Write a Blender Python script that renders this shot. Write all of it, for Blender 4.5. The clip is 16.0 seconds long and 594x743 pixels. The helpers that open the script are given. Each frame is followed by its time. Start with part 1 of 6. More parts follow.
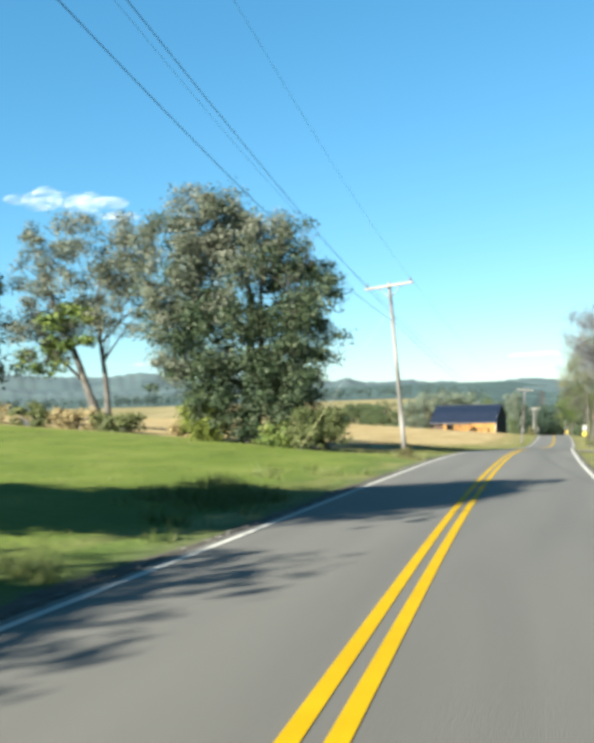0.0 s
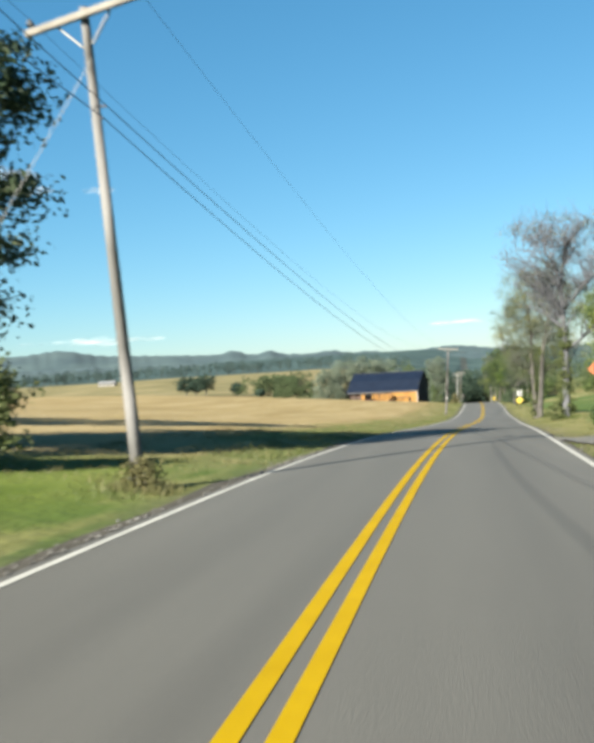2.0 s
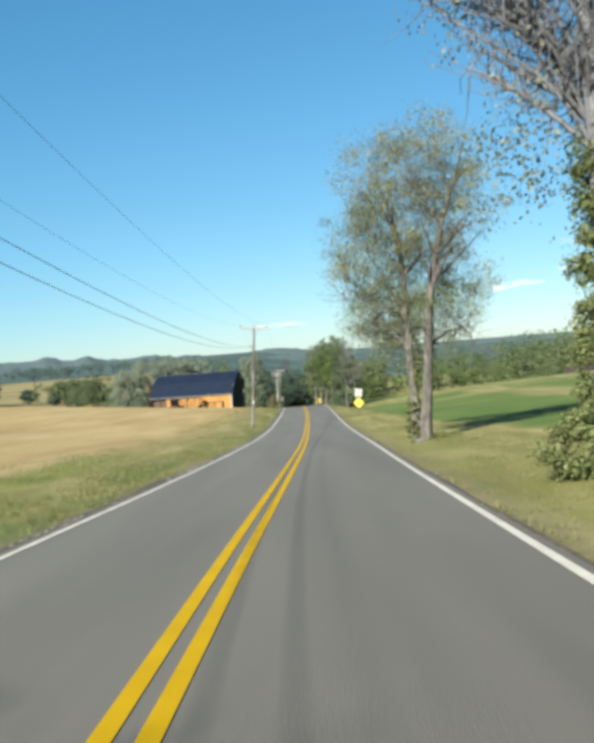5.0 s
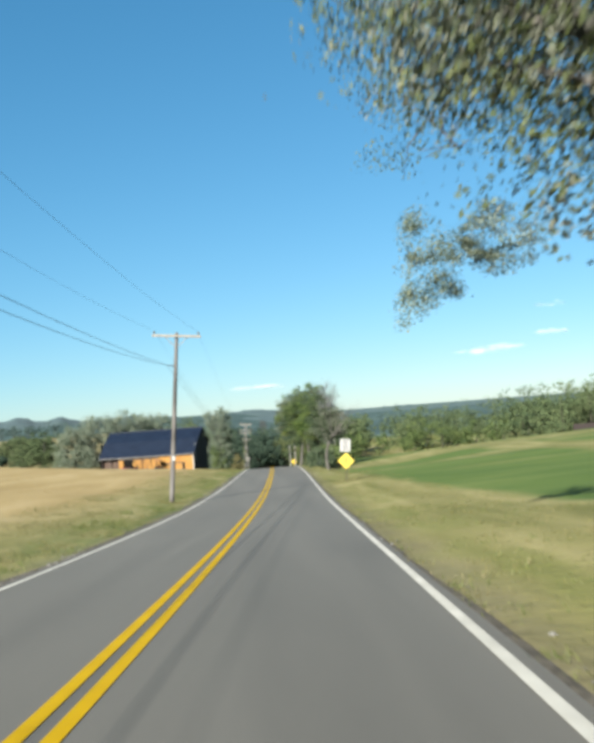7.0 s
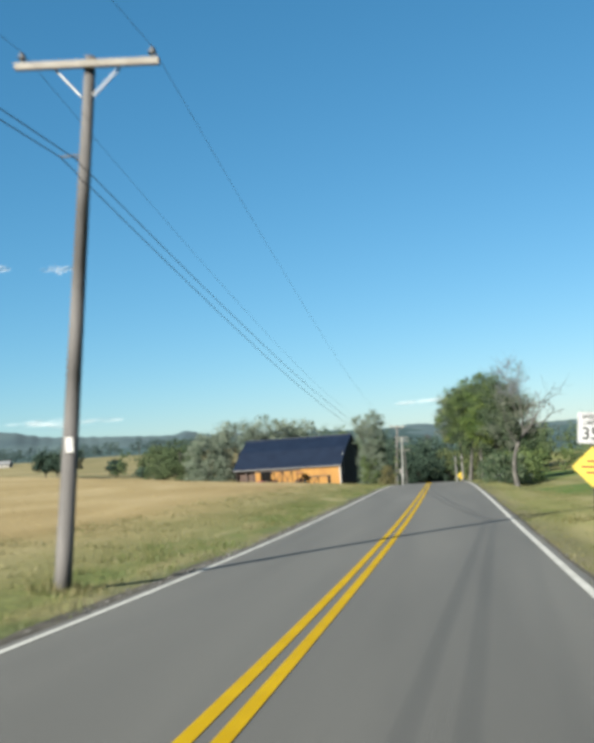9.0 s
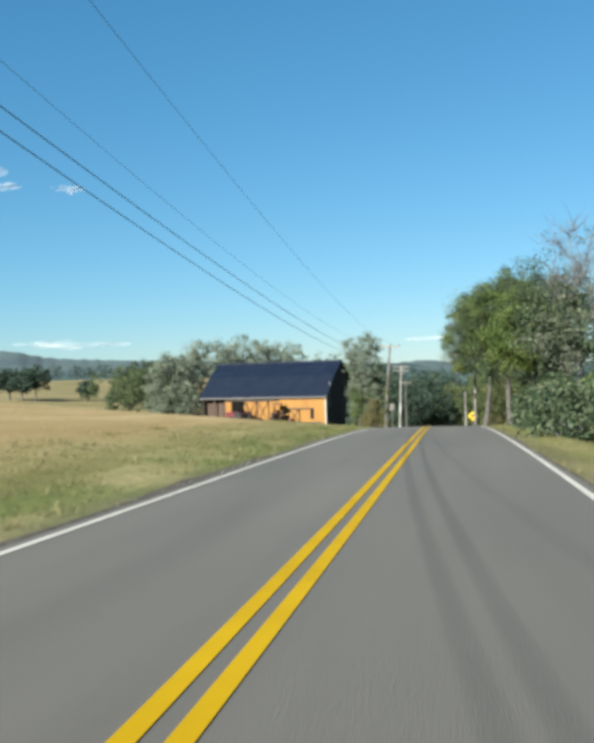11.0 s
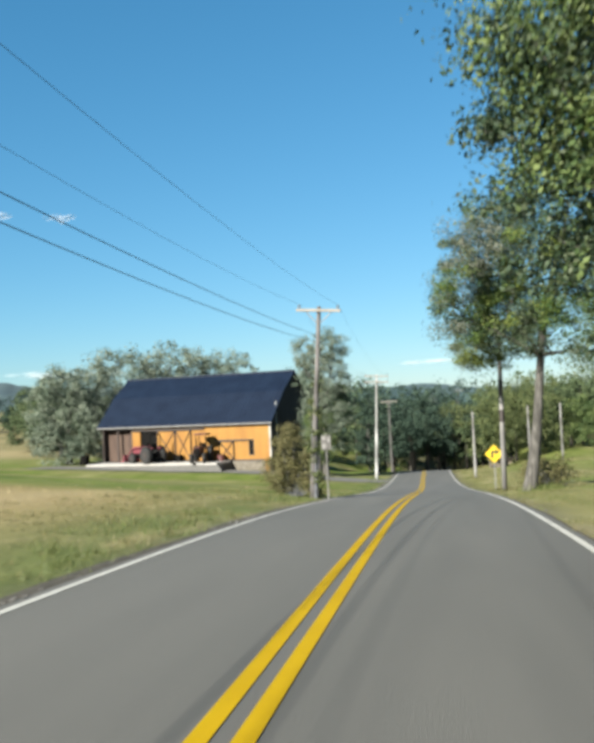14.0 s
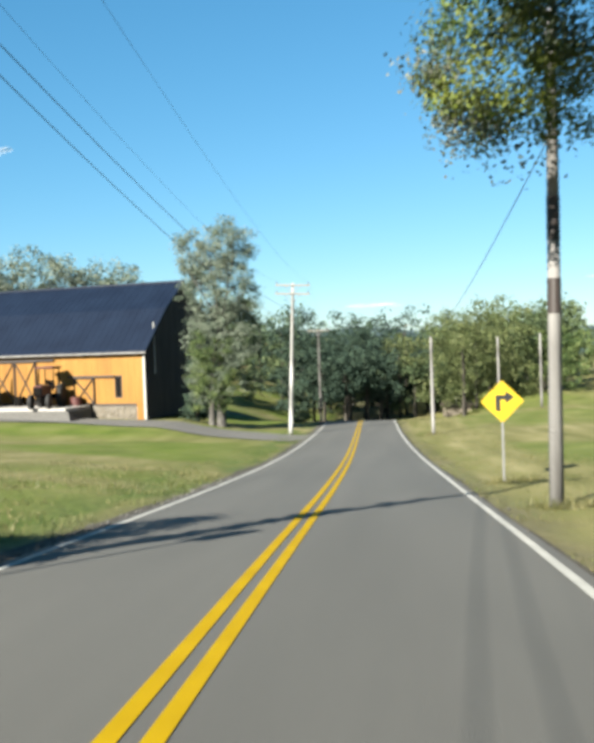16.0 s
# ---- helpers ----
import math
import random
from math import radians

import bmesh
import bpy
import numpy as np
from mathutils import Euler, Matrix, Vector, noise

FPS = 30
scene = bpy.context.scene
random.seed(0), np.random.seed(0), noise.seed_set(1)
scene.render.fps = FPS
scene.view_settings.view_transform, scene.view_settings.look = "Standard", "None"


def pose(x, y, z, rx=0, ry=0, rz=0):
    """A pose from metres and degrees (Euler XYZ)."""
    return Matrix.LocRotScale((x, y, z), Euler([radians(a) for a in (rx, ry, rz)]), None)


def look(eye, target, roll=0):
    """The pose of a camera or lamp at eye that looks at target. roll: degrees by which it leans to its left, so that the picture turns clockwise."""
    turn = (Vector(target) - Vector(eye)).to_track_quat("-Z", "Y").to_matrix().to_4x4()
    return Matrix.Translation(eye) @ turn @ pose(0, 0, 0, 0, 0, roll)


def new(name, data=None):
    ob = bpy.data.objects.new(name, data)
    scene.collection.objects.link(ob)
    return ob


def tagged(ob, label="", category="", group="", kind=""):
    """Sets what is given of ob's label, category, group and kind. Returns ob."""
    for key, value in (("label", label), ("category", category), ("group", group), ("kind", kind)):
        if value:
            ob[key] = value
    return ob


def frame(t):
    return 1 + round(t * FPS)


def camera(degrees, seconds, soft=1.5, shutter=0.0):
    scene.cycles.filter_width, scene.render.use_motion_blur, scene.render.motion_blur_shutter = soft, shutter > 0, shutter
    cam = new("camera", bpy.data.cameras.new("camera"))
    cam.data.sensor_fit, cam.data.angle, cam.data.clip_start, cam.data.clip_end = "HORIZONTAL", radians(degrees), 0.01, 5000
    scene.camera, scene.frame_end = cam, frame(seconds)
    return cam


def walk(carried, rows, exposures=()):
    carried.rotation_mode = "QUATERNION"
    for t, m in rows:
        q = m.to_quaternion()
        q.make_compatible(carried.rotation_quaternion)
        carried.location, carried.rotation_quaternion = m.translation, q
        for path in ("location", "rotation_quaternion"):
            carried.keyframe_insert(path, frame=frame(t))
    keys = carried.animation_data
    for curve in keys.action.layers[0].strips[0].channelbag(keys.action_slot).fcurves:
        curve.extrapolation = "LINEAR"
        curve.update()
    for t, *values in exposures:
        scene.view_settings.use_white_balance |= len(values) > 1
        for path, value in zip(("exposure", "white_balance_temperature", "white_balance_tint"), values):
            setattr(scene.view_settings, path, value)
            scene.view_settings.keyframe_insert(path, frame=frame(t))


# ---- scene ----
# Camera: x y z in metres, then Euler degrees
cam = camera(36.25, 16.0, soft=5.0, shutter=0.25)
PATH = [
    (0, 1.400, -0.000, 1.500, 91.506, 1.940, 15.895),
    (0.5, 1.100, 6.775, 1.177, 91.401, 0.513, 12.355),
    (1, 0.786, 13.616, 0.885, 90.496, 0.356, 12.745),
    (1.5, 0.490, 20.523, 0.619, 90.134, 1.709, 12.736),
    (2, 0.301, 27.282, 0.342, 89.603, 3.607, 11.180),
    (2.5, 0.131, 34.063, 0.040, 89.677, 3.334, 5.808),
    (3, 0.040, 40.884, -0.182, 85.941, 2.284, 4.093),
    (3.5, -0.035, 47.685, -0.421, 86.666, 2.829, 5.737),
    (4, 0.006, 54.411, -0.674, 88.307, 4.129, 3.252),
    (6.5, 1.361, 89.048, -3.013, 89.960, 4.299, -1.292),
    (7, 1.660, 96.908, -3.401, 92.948, 4.345, -1.258),
    (7.5, 1.898, 104.789, -3.832, 92.117, 2.962, -1.237),
    (8, 2.022, 112.794, -4.280, 95.344, 2.651, 4.286),
    (8.5, 2.120, 121.008, -4.753, 92.882, 3.152, 6.058),
    (9, 2.089, 128.856, -5.166, 94.643, 4.021, 9.138),
    (9.5, 2.094, 136.667, -5.532, 93.077, 3.178, 7.597),
    (10, 2.125, 144.419, -5.882, 89.546, 3.683, 8.483),
    (12.5, 1.769, 180.955, -6.796, 91.931, -0.996, 10.495),
    (13, 1.824, 188.551, -7.033, 91.531, -0.157, 10.399),
    (13.5, 1.786, 196.226, -7.288, 91.499, -0.563, 9.873),
    (14, 1.755, 203.872, -7.586, 92.035, 2.631, 9.501),
    (14.5, 1.676, 211.384, -7.946, 89.622, 0.944, 10.009),
    (15, 1.661, 218.645, -8.359, 87.388, 5.030, 5.764),
    (15.5, 1.566, 225.793, -8.837, 86.519, 4.660, 4.709),
    (16, 1.470, 233.027, -9.314, 88.299, 1.921, 6.031),
]
EXPOSURES = [(0.0, 2.68, 6500, 8), (0.5, 2.45, 6500, 8), (1.5, 2.35, 6500, 9), (3.0, 2.25, 6450, 10), (7.0, 2.21, 6350, 10), (8.5, 2.05, 6250, 10), (10.0, 2.07, 6250, 10), (13.5, 2.17, 6250, 10), (15.0, 2.25, 6350, 10), (16.0, 2.40, 6400, 10)]
walk(cam, [(t, pose(x, y, z, rx, ry, rz)) for t, x, y, z, rx, ry, rz in PATH], EXPOSURES)

# Road profile every 15 m of y: height and centre line
ROAD_Z = [0.08, -0.6, -1.16, -1.71, -2.44, -3.38, -4.35, -5.26, -6.11, -6.85, -7.39, -7.8, -8.19, -8.65, -9.26, -10.16, -11.4, -12.77, -14.02, -15.02, -15.77, -16.28, -16.56]
ROAD_X = [0.46, -0.27, -0.68, -0.81, -0.71, -0.46, -0.12, 0.22, 0.45, 0.61, 0.74, 0.81, 0.81, 0.74, 0.58, 0.36, 0.14, -0.12, -0.48, -0.89, -1.27, -1.6, -1.86]

# ---- world and sun ----
SUN_TO = Vector((-0.51, -0.86, 0.0)).normalized() * math.cos(radians(29)) + Vector((0, 0, math.sin(radians(29))))
world = bpy.data.worlds.new("world")
scene.world = world
world.use_nodes = True
wn = world.node_tree
sky = wn.nodes.new("ShaderNodeTexSky")
sky.sky_type, sky.sun_disc = "NISHITA", False
sky.sun_elevation, sky.sun_rotation = radians(29), math.atan2(SUN_TO.x, SUN_TO.y)
sky.air_density, sky.dust_density, sky.ozone_density = 1.0, 0.1, 3.0
split, join = wn.nodes.new("ShaderNodeSeparateColor"), wn.nodes.new("ShaderNodeCombineColor")
wn.links.new(sky.outputs[0], split.inputs[0])
for k, (gain, power) in enumerate(((0.302, 1.08), (0.738, 0.785), (0.935, 0.735))):
    pw, gn = wn.nodes.new("ShaderNodeMath"), wn.nodes.new("ShaderNodeMath")
    pw.operation, gn.operation = "POWER", "MULTIPLY"
    pw.inputs[1].default_value, gn.inputs[1].default_value = power, gain
    wn.links.new(split.outputs[k], pw.inputs[0])
    wn.links.new(pw.outputs[0], gn.inputs[0])
    wn.links.new(gn.outputs[0], join.inputs[k])
wn.links.new(join.outputs[0], wn.nodes["Background"].inputs[0])
wn.nodes["Background"].inputs[1].default_value = 0.05
sun = new("sun", bpy.data.lights.new("sun", "SUN"))
sun.data.energy, sun.data.angle, sun.data.color = 5.0, radians(0.6), (1.0, 0.95, 0.82)
sun.matrix_world = look(SUN_TO * 200, (0, 0, 0))


# ---- materials ----
def material(name, stops, scale=3.0, rough=0.8, metal=0.0, bump=0.2, bump_scale=40.0, leaf=0.0, island=0.0, stretch=(1, 1, 1), distort=0.0, spec=0.3):
    """stops: colours spread over a noise at `scale`; a finer noise adds grain and bump. leaf: share of light let through."""
    m = bpy.data.materials.new(name)
    m.use_nodes = True
    n, l = m.node_tree.nodes, m.node_tree.links
    b = n["Principled BSDF"]
    geo = n.new("ShaderNodeNewGeometry")
    mp = n.new("ShaderNodeMapping")
    mp.inputs["Scale"].default_value = stretch
    l.new(geo.outputs["Position"], mp.inputs[0])
    big = n.new("ShaderNodeTexNoise")
    big.inputs["Scale"].default_value, big.inputs["Detail"].default_value, big.inputs["Distortion"].default_value = scale, 5.0, distort
    l.new(mp.outputs[0], big.inputs["Vector"])
    fine = n.new("ShaderNodeTexNoise")
    fine.inputs["Scale"].default_value, fine.inputs["Detail"].default_value = bump_scale, 4.0
    l.new(mp.outputs[0], fine.inputs["Vector"])
    fac = n.new("ShaderNodeMath")
    fac.operation = "MULTIPLY_ADD"
    fac.inputs[1].default_value = 0.75
    l.new(big.outputs[0], fac.inputs[0])
    add = n.new("ShaderNodeMath")
    add.operation = "MULTIPLY"
    add.inputs[1].default_value = 0.25
    l.new(fine.outputs[0], add.inputs[0])
    l.new(add.outputs[0], fac.inputs[2])
    src = fac.outputs[0]
    if island:
        mix = n.new("ShaderNodeMix")
        mix.inputs[0].default_value = island
        l.new(src, mix.inputs[2])
        l.new(geo.outputs["Random Per Island"], mix.inputs[3])
        src = mix.outputs[0]
    ramp = n.new("ShaderNodeValToRGB")
    lo, hi = (0.1, 0.9) if island > 0.5 else (0.32, 0.68)
    for i, c in enumerate(stops):
        e = ramp.color_ramp.elements[i] if i < 2 else ramp.color_ramp.elements.new(1.0)
        e.color = (*c, 1)
    for i, e in enumerate(ramp.color_ramp.elements):
        e.position = lo + (hi - lo) * i / max(1, len(stops) - 1)
    for e, c in zip(ramp.color_ramp.elements, stops):
        e.color = (*c, 1)
    l.new(src, ramp.inputs[0])
    l.new(ramp.outputs[0], b.inputs["Base Color"])
    b.inputs["Roughness"].default_value, b.inputs["Metallic"].default_value = rough, metal
    b.inputs["Specular IOR Level"].default_value = spec
    if bump:
        bp = n.new("ShaderNodeBump")
        bp.inputs["Strength"].default_value, bp.inputs["Distance"].default_value = bump, 0.02
        l.new(fine.outputs[0], bp.inputs["Height"])
        l.new(bp.outputs[0], b.inputs["Normal"])
    if leaf:
        t = n.new("ShaderNodeBsdfTranslucent")
        l.new(ramp.outputs[0], t.inputs[0])
        mx = n.new("ShaderNodeMixShader")
        mx.inputs[0].default_value = leaf
        l.new(b.outputs[0], mx.inputs[1])
        l.new(t.outputs[0], mx.inputs[2])
        l.new(mx.outputs[0], n["Material Output"].inputs[0])
    return m


def plain(name, c, rough=0.5, metal=0.0, spec=0.4):
    return material(name, [tuple(v * 0.85 for v in c), tuple(min(1, v * 1.12) for v in c)], 6.0, rough, metal, 0.05, 60.0, spec=spec)


ASPHALT = material("asphalt", [(0.05, 0.0482, 0.0435), (0.0603, 0.0579, 0.0519), (0.0708, 0.0677, 0.0603)], 0.5, 0.82, bump=0.3, bump_scale=90.0, stretch=(1.6, 0.12, 1), distort=0.4)
YELLOW = material("yellow road paint", [(0.208, 0.131, 0.001), (0.252, 0.164, 0.002)], 2.0, 0.75, bump=0.15, bump_scale=70.0, spec=0.06)
WHITE = material("white road paint", [(0.219, 0.215, 0.195), (0.3, 0.295, 0.27)], 2.0, 0.75, bump=0.15, bump_scale=70.0, spec=0.1)
GRAVEL = material("grey gravel", [(0.0403, 0.038, 0.0342), (0.0759, 0.0722, 0.0655), (0.114, 0.109, 0.1)], 9.0, 0.95, bump=0.8, bump_scale=30.0)
EARTH = material("dark gritty verge earth", [(0.022, 0.02, 0.017), (0.042, 0.038, 0.031), (0.07, 0.064, 0.053)], 7.0, 0.95, bump=0.9, bump_scale=26.0, spec=0.1)
STONES = material("loose stones", [(0.038, 0.0356, 0.0323), (0.0664, 0.0636, 0.0589), (0.104, 0.101, 0.0949)], 5.0, 0.9, bump=0.2, island=0.6)
CONCRETE = material("pale concrete", [(0.115, 0.107, 0.0958), (0.159, 0.151, 0.137)], 1.5, 0.9, bump=0.2)
STONE = material("fieldstone", [(0.0546, 0.0468, 0.0356), (0.0932, 0.0793, 0.0603), (0.126, 0.11, 0.0882)], 2.5, 0.9, bump=0.5)
BARK = material("grey bark", [(0.0166, 0.0152, 0.0133), (0.0451, 0.0417, 0.037), (0.0899, 0.0848, 0.0759)], 9.0, 0.95, bump=0.9, bump_scale=14.0, stretch=(1, 1, 0.25))
BARK_DARK = material("rough dark bark", [(0.0129, 0.011, 0.00916), (0.0274, 0.0238, 0.019), (0.0475, 0.0421, 0.0348)], 4.0, 0.95, bump=1.0, bump_scale=16.0, stretch=(1, 1, 0.3))
BARK_MOTTLED = material("mottled grey bark", [(0.0152, 0.0138, 0.0118), (0.0498, 0.046, 0.0408), (0.1, 0.0924, 0.0831)], 5.0, 0.95, bump=1.0, bump_scale=12.0, stretch=(1, 1, 0.3), distort=0.6)
TWIG = material("bare grey twig", [(0.05, 0.051, 0.056), (0.102, 0.104, 0.115)], 3.0, 0.95, bump=0.2)
POLE_WOOD = material("weathered pole wood", [(0.0333, 0.0304, 0.0285), (0.0593, 0.055, 0.0522), (0.0857, 0.0797, 0.0759)], 2.0, 0.9, bump=0.5, bump_scale=20.0, stretch=(3, 3, 0.15))
POLE_PALE = material("pale bleached pole wood", [(0.0617, 0.0579, 0.0546), (0.118, 0.113, 0.108), (0.156, 0.15, 0.142)], 2.0, 0.9, bump=0.4, bump_scale=20.0, stretch=(3, 3, 0.15))
POLE_WHITE = material("whitewashed pole wood", [(0.15, 0.148, 0.142), (0.22, 0.217, 0.208), (0.27, 0.266, 0.255)], 2.0, 0.85, bump=0.4, bump_scale=20.0, stretch=(3, 3, 0.15))
ARM_WOOD = material("bleached crossarm wood", [(0.117, 0.104, 0.0882), (0.165, 0.152, 0.132)], 3.0, 0.85, bump=0.3)
WIRE = plain("dull weathered wire", (0.035, 0.037, 0.042), 0.6)
CABLE = plain("black cable", (0.011, 0.011, 0.0129), 0.5)
STEEL = plain("galvanised steel", (0.142, 0.142, 0.142), 0.55, 0.3)
CERAMIC = plain("grey ceramic", (0.055, 0.055, 0.055), 0.6, spec=0.15)
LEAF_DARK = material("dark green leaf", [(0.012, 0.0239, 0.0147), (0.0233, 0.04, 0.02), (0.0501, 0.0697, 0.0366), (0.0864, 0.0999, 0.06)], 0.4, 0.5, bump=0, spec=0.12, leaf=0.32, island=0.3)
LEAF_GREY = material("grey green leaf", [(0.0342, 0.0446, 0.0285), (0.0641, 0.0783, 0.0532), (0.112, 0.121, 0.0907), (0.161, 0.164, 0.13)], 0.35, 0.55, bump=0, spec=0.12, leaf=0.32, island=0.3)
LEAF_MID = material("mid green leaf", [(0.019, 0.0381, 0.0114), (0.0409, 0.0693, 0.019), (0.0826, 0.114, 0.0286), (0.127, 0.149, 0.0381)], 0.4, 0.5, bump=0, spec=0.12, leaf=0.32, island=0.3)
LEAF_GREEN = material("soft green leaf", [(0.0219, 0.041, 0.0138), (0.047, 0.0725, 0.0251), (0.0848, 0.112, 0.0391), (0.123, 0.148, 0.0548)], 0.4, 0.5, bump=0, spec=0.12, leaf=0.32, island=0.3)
# a shrub's own yellow green; on tree crowns it paints sunlight
LEAF_YELLOW_SUN = material("yellow green leaf and painted sun", [(0.0475, 0.0693, 0.0129), (0.084, 0.106, 0.0201), (0.128, 0.142, 0.0329)], 0.5, 0.5, bump=0, spec=0.12, leaf=0.32, island=0.3)
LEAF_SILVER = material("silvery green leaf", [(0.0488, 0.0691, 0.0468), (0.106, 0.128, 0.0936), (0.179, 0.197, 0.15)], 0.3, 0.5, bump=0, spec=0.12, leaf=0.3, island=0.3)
LEAF_OLIVE = material("olive green leaf", [(0.0342, 0.0455, 0.0161), (0.0664, 0.0816, 0.0304), (0.107, 0.118, 0.0512)], 0.6, 0.55, bump=0, spec=0.12, leaf=0.32, island=0.3)
# olive leaf lightened so that the upper crown looks sunlit
LEAF_OLIVE_SUN = material("olive leaf with painted sun", [(0.068, 0.07, 0.026), (0.118, 0.116, 0.048), (0.175, 0.163, 0.08)], 0.8, 0.6, bump=0, spec=0.12, leaf=0.32, island=0.35)
LEAF_DRY = material("dry olive brown leaf", [(0.045, 0.045, 0.017), (0.085, 0.08, 0.033), (0.135, 0.118, 0.058)], 1.2, 0.6, bump=0, spec=0.12, leaf=0.3, island=0.35)
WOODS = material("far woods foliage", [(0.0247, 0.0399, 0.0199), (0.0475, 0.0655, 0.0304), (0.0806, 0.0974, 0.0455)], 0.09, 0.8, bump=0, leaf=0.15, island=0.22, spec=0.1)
# darker copy of the woods colour with shade painted in; also for dark conifers
WOODS_DARK = material("dark woods foliage with painted shade", [(0.011, 0.0213, 0.0165), (0.0201, 0.0336, 0.0238), (0.0365, 0.0532, 0.0329)], 0.09, 0.8, bump=0, leaf=0.1, island=0.22, spec=0.1)
# haze of distance is mixed into these two base colours
WOODS_FAR = material("far woods with haze in the colour", [(0.0229, 0.0393, 0.0389), (0.0371, 0.0568, 0.0528), (0.0573, 0.0807, 0.0727)], 0.05, 0.85, bump=0, leaf=0.1, island=0.2, spec=0.1)
HILL = material("wooded hill with haze in the colour", [(0.0213, 0.037, 0.0437), (0.0304, 0.0494, 0.0532), (0.0389, 0.0598, 0.0617)], 0.012, 0.95, bump=0, bump_scale=0.08)
BLADE = material("grass blade", [(0.0351, 0.0546, 0.00949), (0.0617, 0.0793, 0.0176), (0.0949, 0.102, 0.0323)], 0.35, 0.6, bump=0, leaf=0.3, island=0.4)
BLADE_DRY = material("half dry grass blade", [(0.0498, 0.0536, 0.0147), (0.0899, 0.0857, 0.0304), (0.147, 0.127, 0.056)], 0.35, 0.6, bump=0, leaf=0.3, island=0.45)
BLADE_LAWN = material("pale mown grass blade", [(0.057, 0.0711, 0.0142), (0.0899, 0.1, 0.0237), (0.133, 0.133, 0.0475)], 0.12, 0.6, bump=0, leaf=0.3, island=0.25)
STRAW = material("dry straw", [(0.143, 0.109, 0.0465), (0.202, 0.16, 0.0754), (0.252, 0.21, 0.113)], 0.4, 0.7, bump=0, leaf=0.32, island=0.3)
ORANGE = material("orange painted boards", [(0.134, 0.057, 0.00501), (0.156, 0.0721, 0.00753), (0.173, 0.0851, 0.0111)], 1.2, 0.6, bump=0.2, bump_scale=30.0, stretch=(1, 1, 0.2))
BAY = material("brown weathered boards", [(0.0213, 0.0129, 0.00949), (0.0403, 0.0247, 0.0181), (0.0617, 0.0403, 0.0285)], 1.5, 0.85, bump=0.4, stretch=(1, 1, 0.2))
SLAB = material("bright concrete", [(0.181, 0.171, 0.156), (0.228, 0.218, 0.204)], 1.5, 0.9, bump=0.2)
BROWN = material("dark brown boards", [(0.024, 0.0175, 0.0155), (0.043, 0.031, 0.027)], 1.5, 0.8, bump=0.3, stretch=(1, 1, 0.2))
ROOF = material("dark blue metal roof", [(0.003, 0.00556, 0.0127), (0.00497, 0.00898, 0.0189)], 0.6, 0.5, 0.0, 0.04, 20.0, spec=0.15)
TRIM_DARK = plain("dark trim paint", (0.0183, 0.0129, 0.011), 0.6)
TRIM_PALE = plain("pale fascia paint", (0.219, 0.213, 0.202), 0.5)
# matt black of small parts; also painted dark for the barn's inside
BLACK = plain("matt black and interior shade", (0.00438, 0.00402, 0.00365), 0.9, spec=0.05)
RED = plain("faded red tractor paint", (0.095, 0.021, 0.027), 0.5)
DARKRED = plain("dull maroon paint", (0.0526, 0.0155, 0.0132), 0.5)
RUBBER = plain("black rubber", (0.00802, 0.00769, 0.00731), 0.8)
SIGN_WHITE = plain("white sign sheeting", (0.263, 0.263, 0.263), 0.4)
SIGN_YELLOW = plain("yellow sign sheeting", (0.329, 0.227, 0.00731), 0.4)
SIGN_PALE = plain("faded yellow sign sheeting", (0.311, 0.249, 0.0365), 0.4)
SIGN_ORANGE = plain("orange sign sheeting", (0.223, 0.0736, 0.0285), 0.4)
INK = plain("black ink", (0.00731, 0.00731, 0.00731), 0.5)
INK_BROWN = plain("faded brown ink", (0.114, 0.0333, 0.0142), 0.5)
GUARD = plain("yellow plastic guard", (0.0949, 0.0949, 0.0285), 0.5)


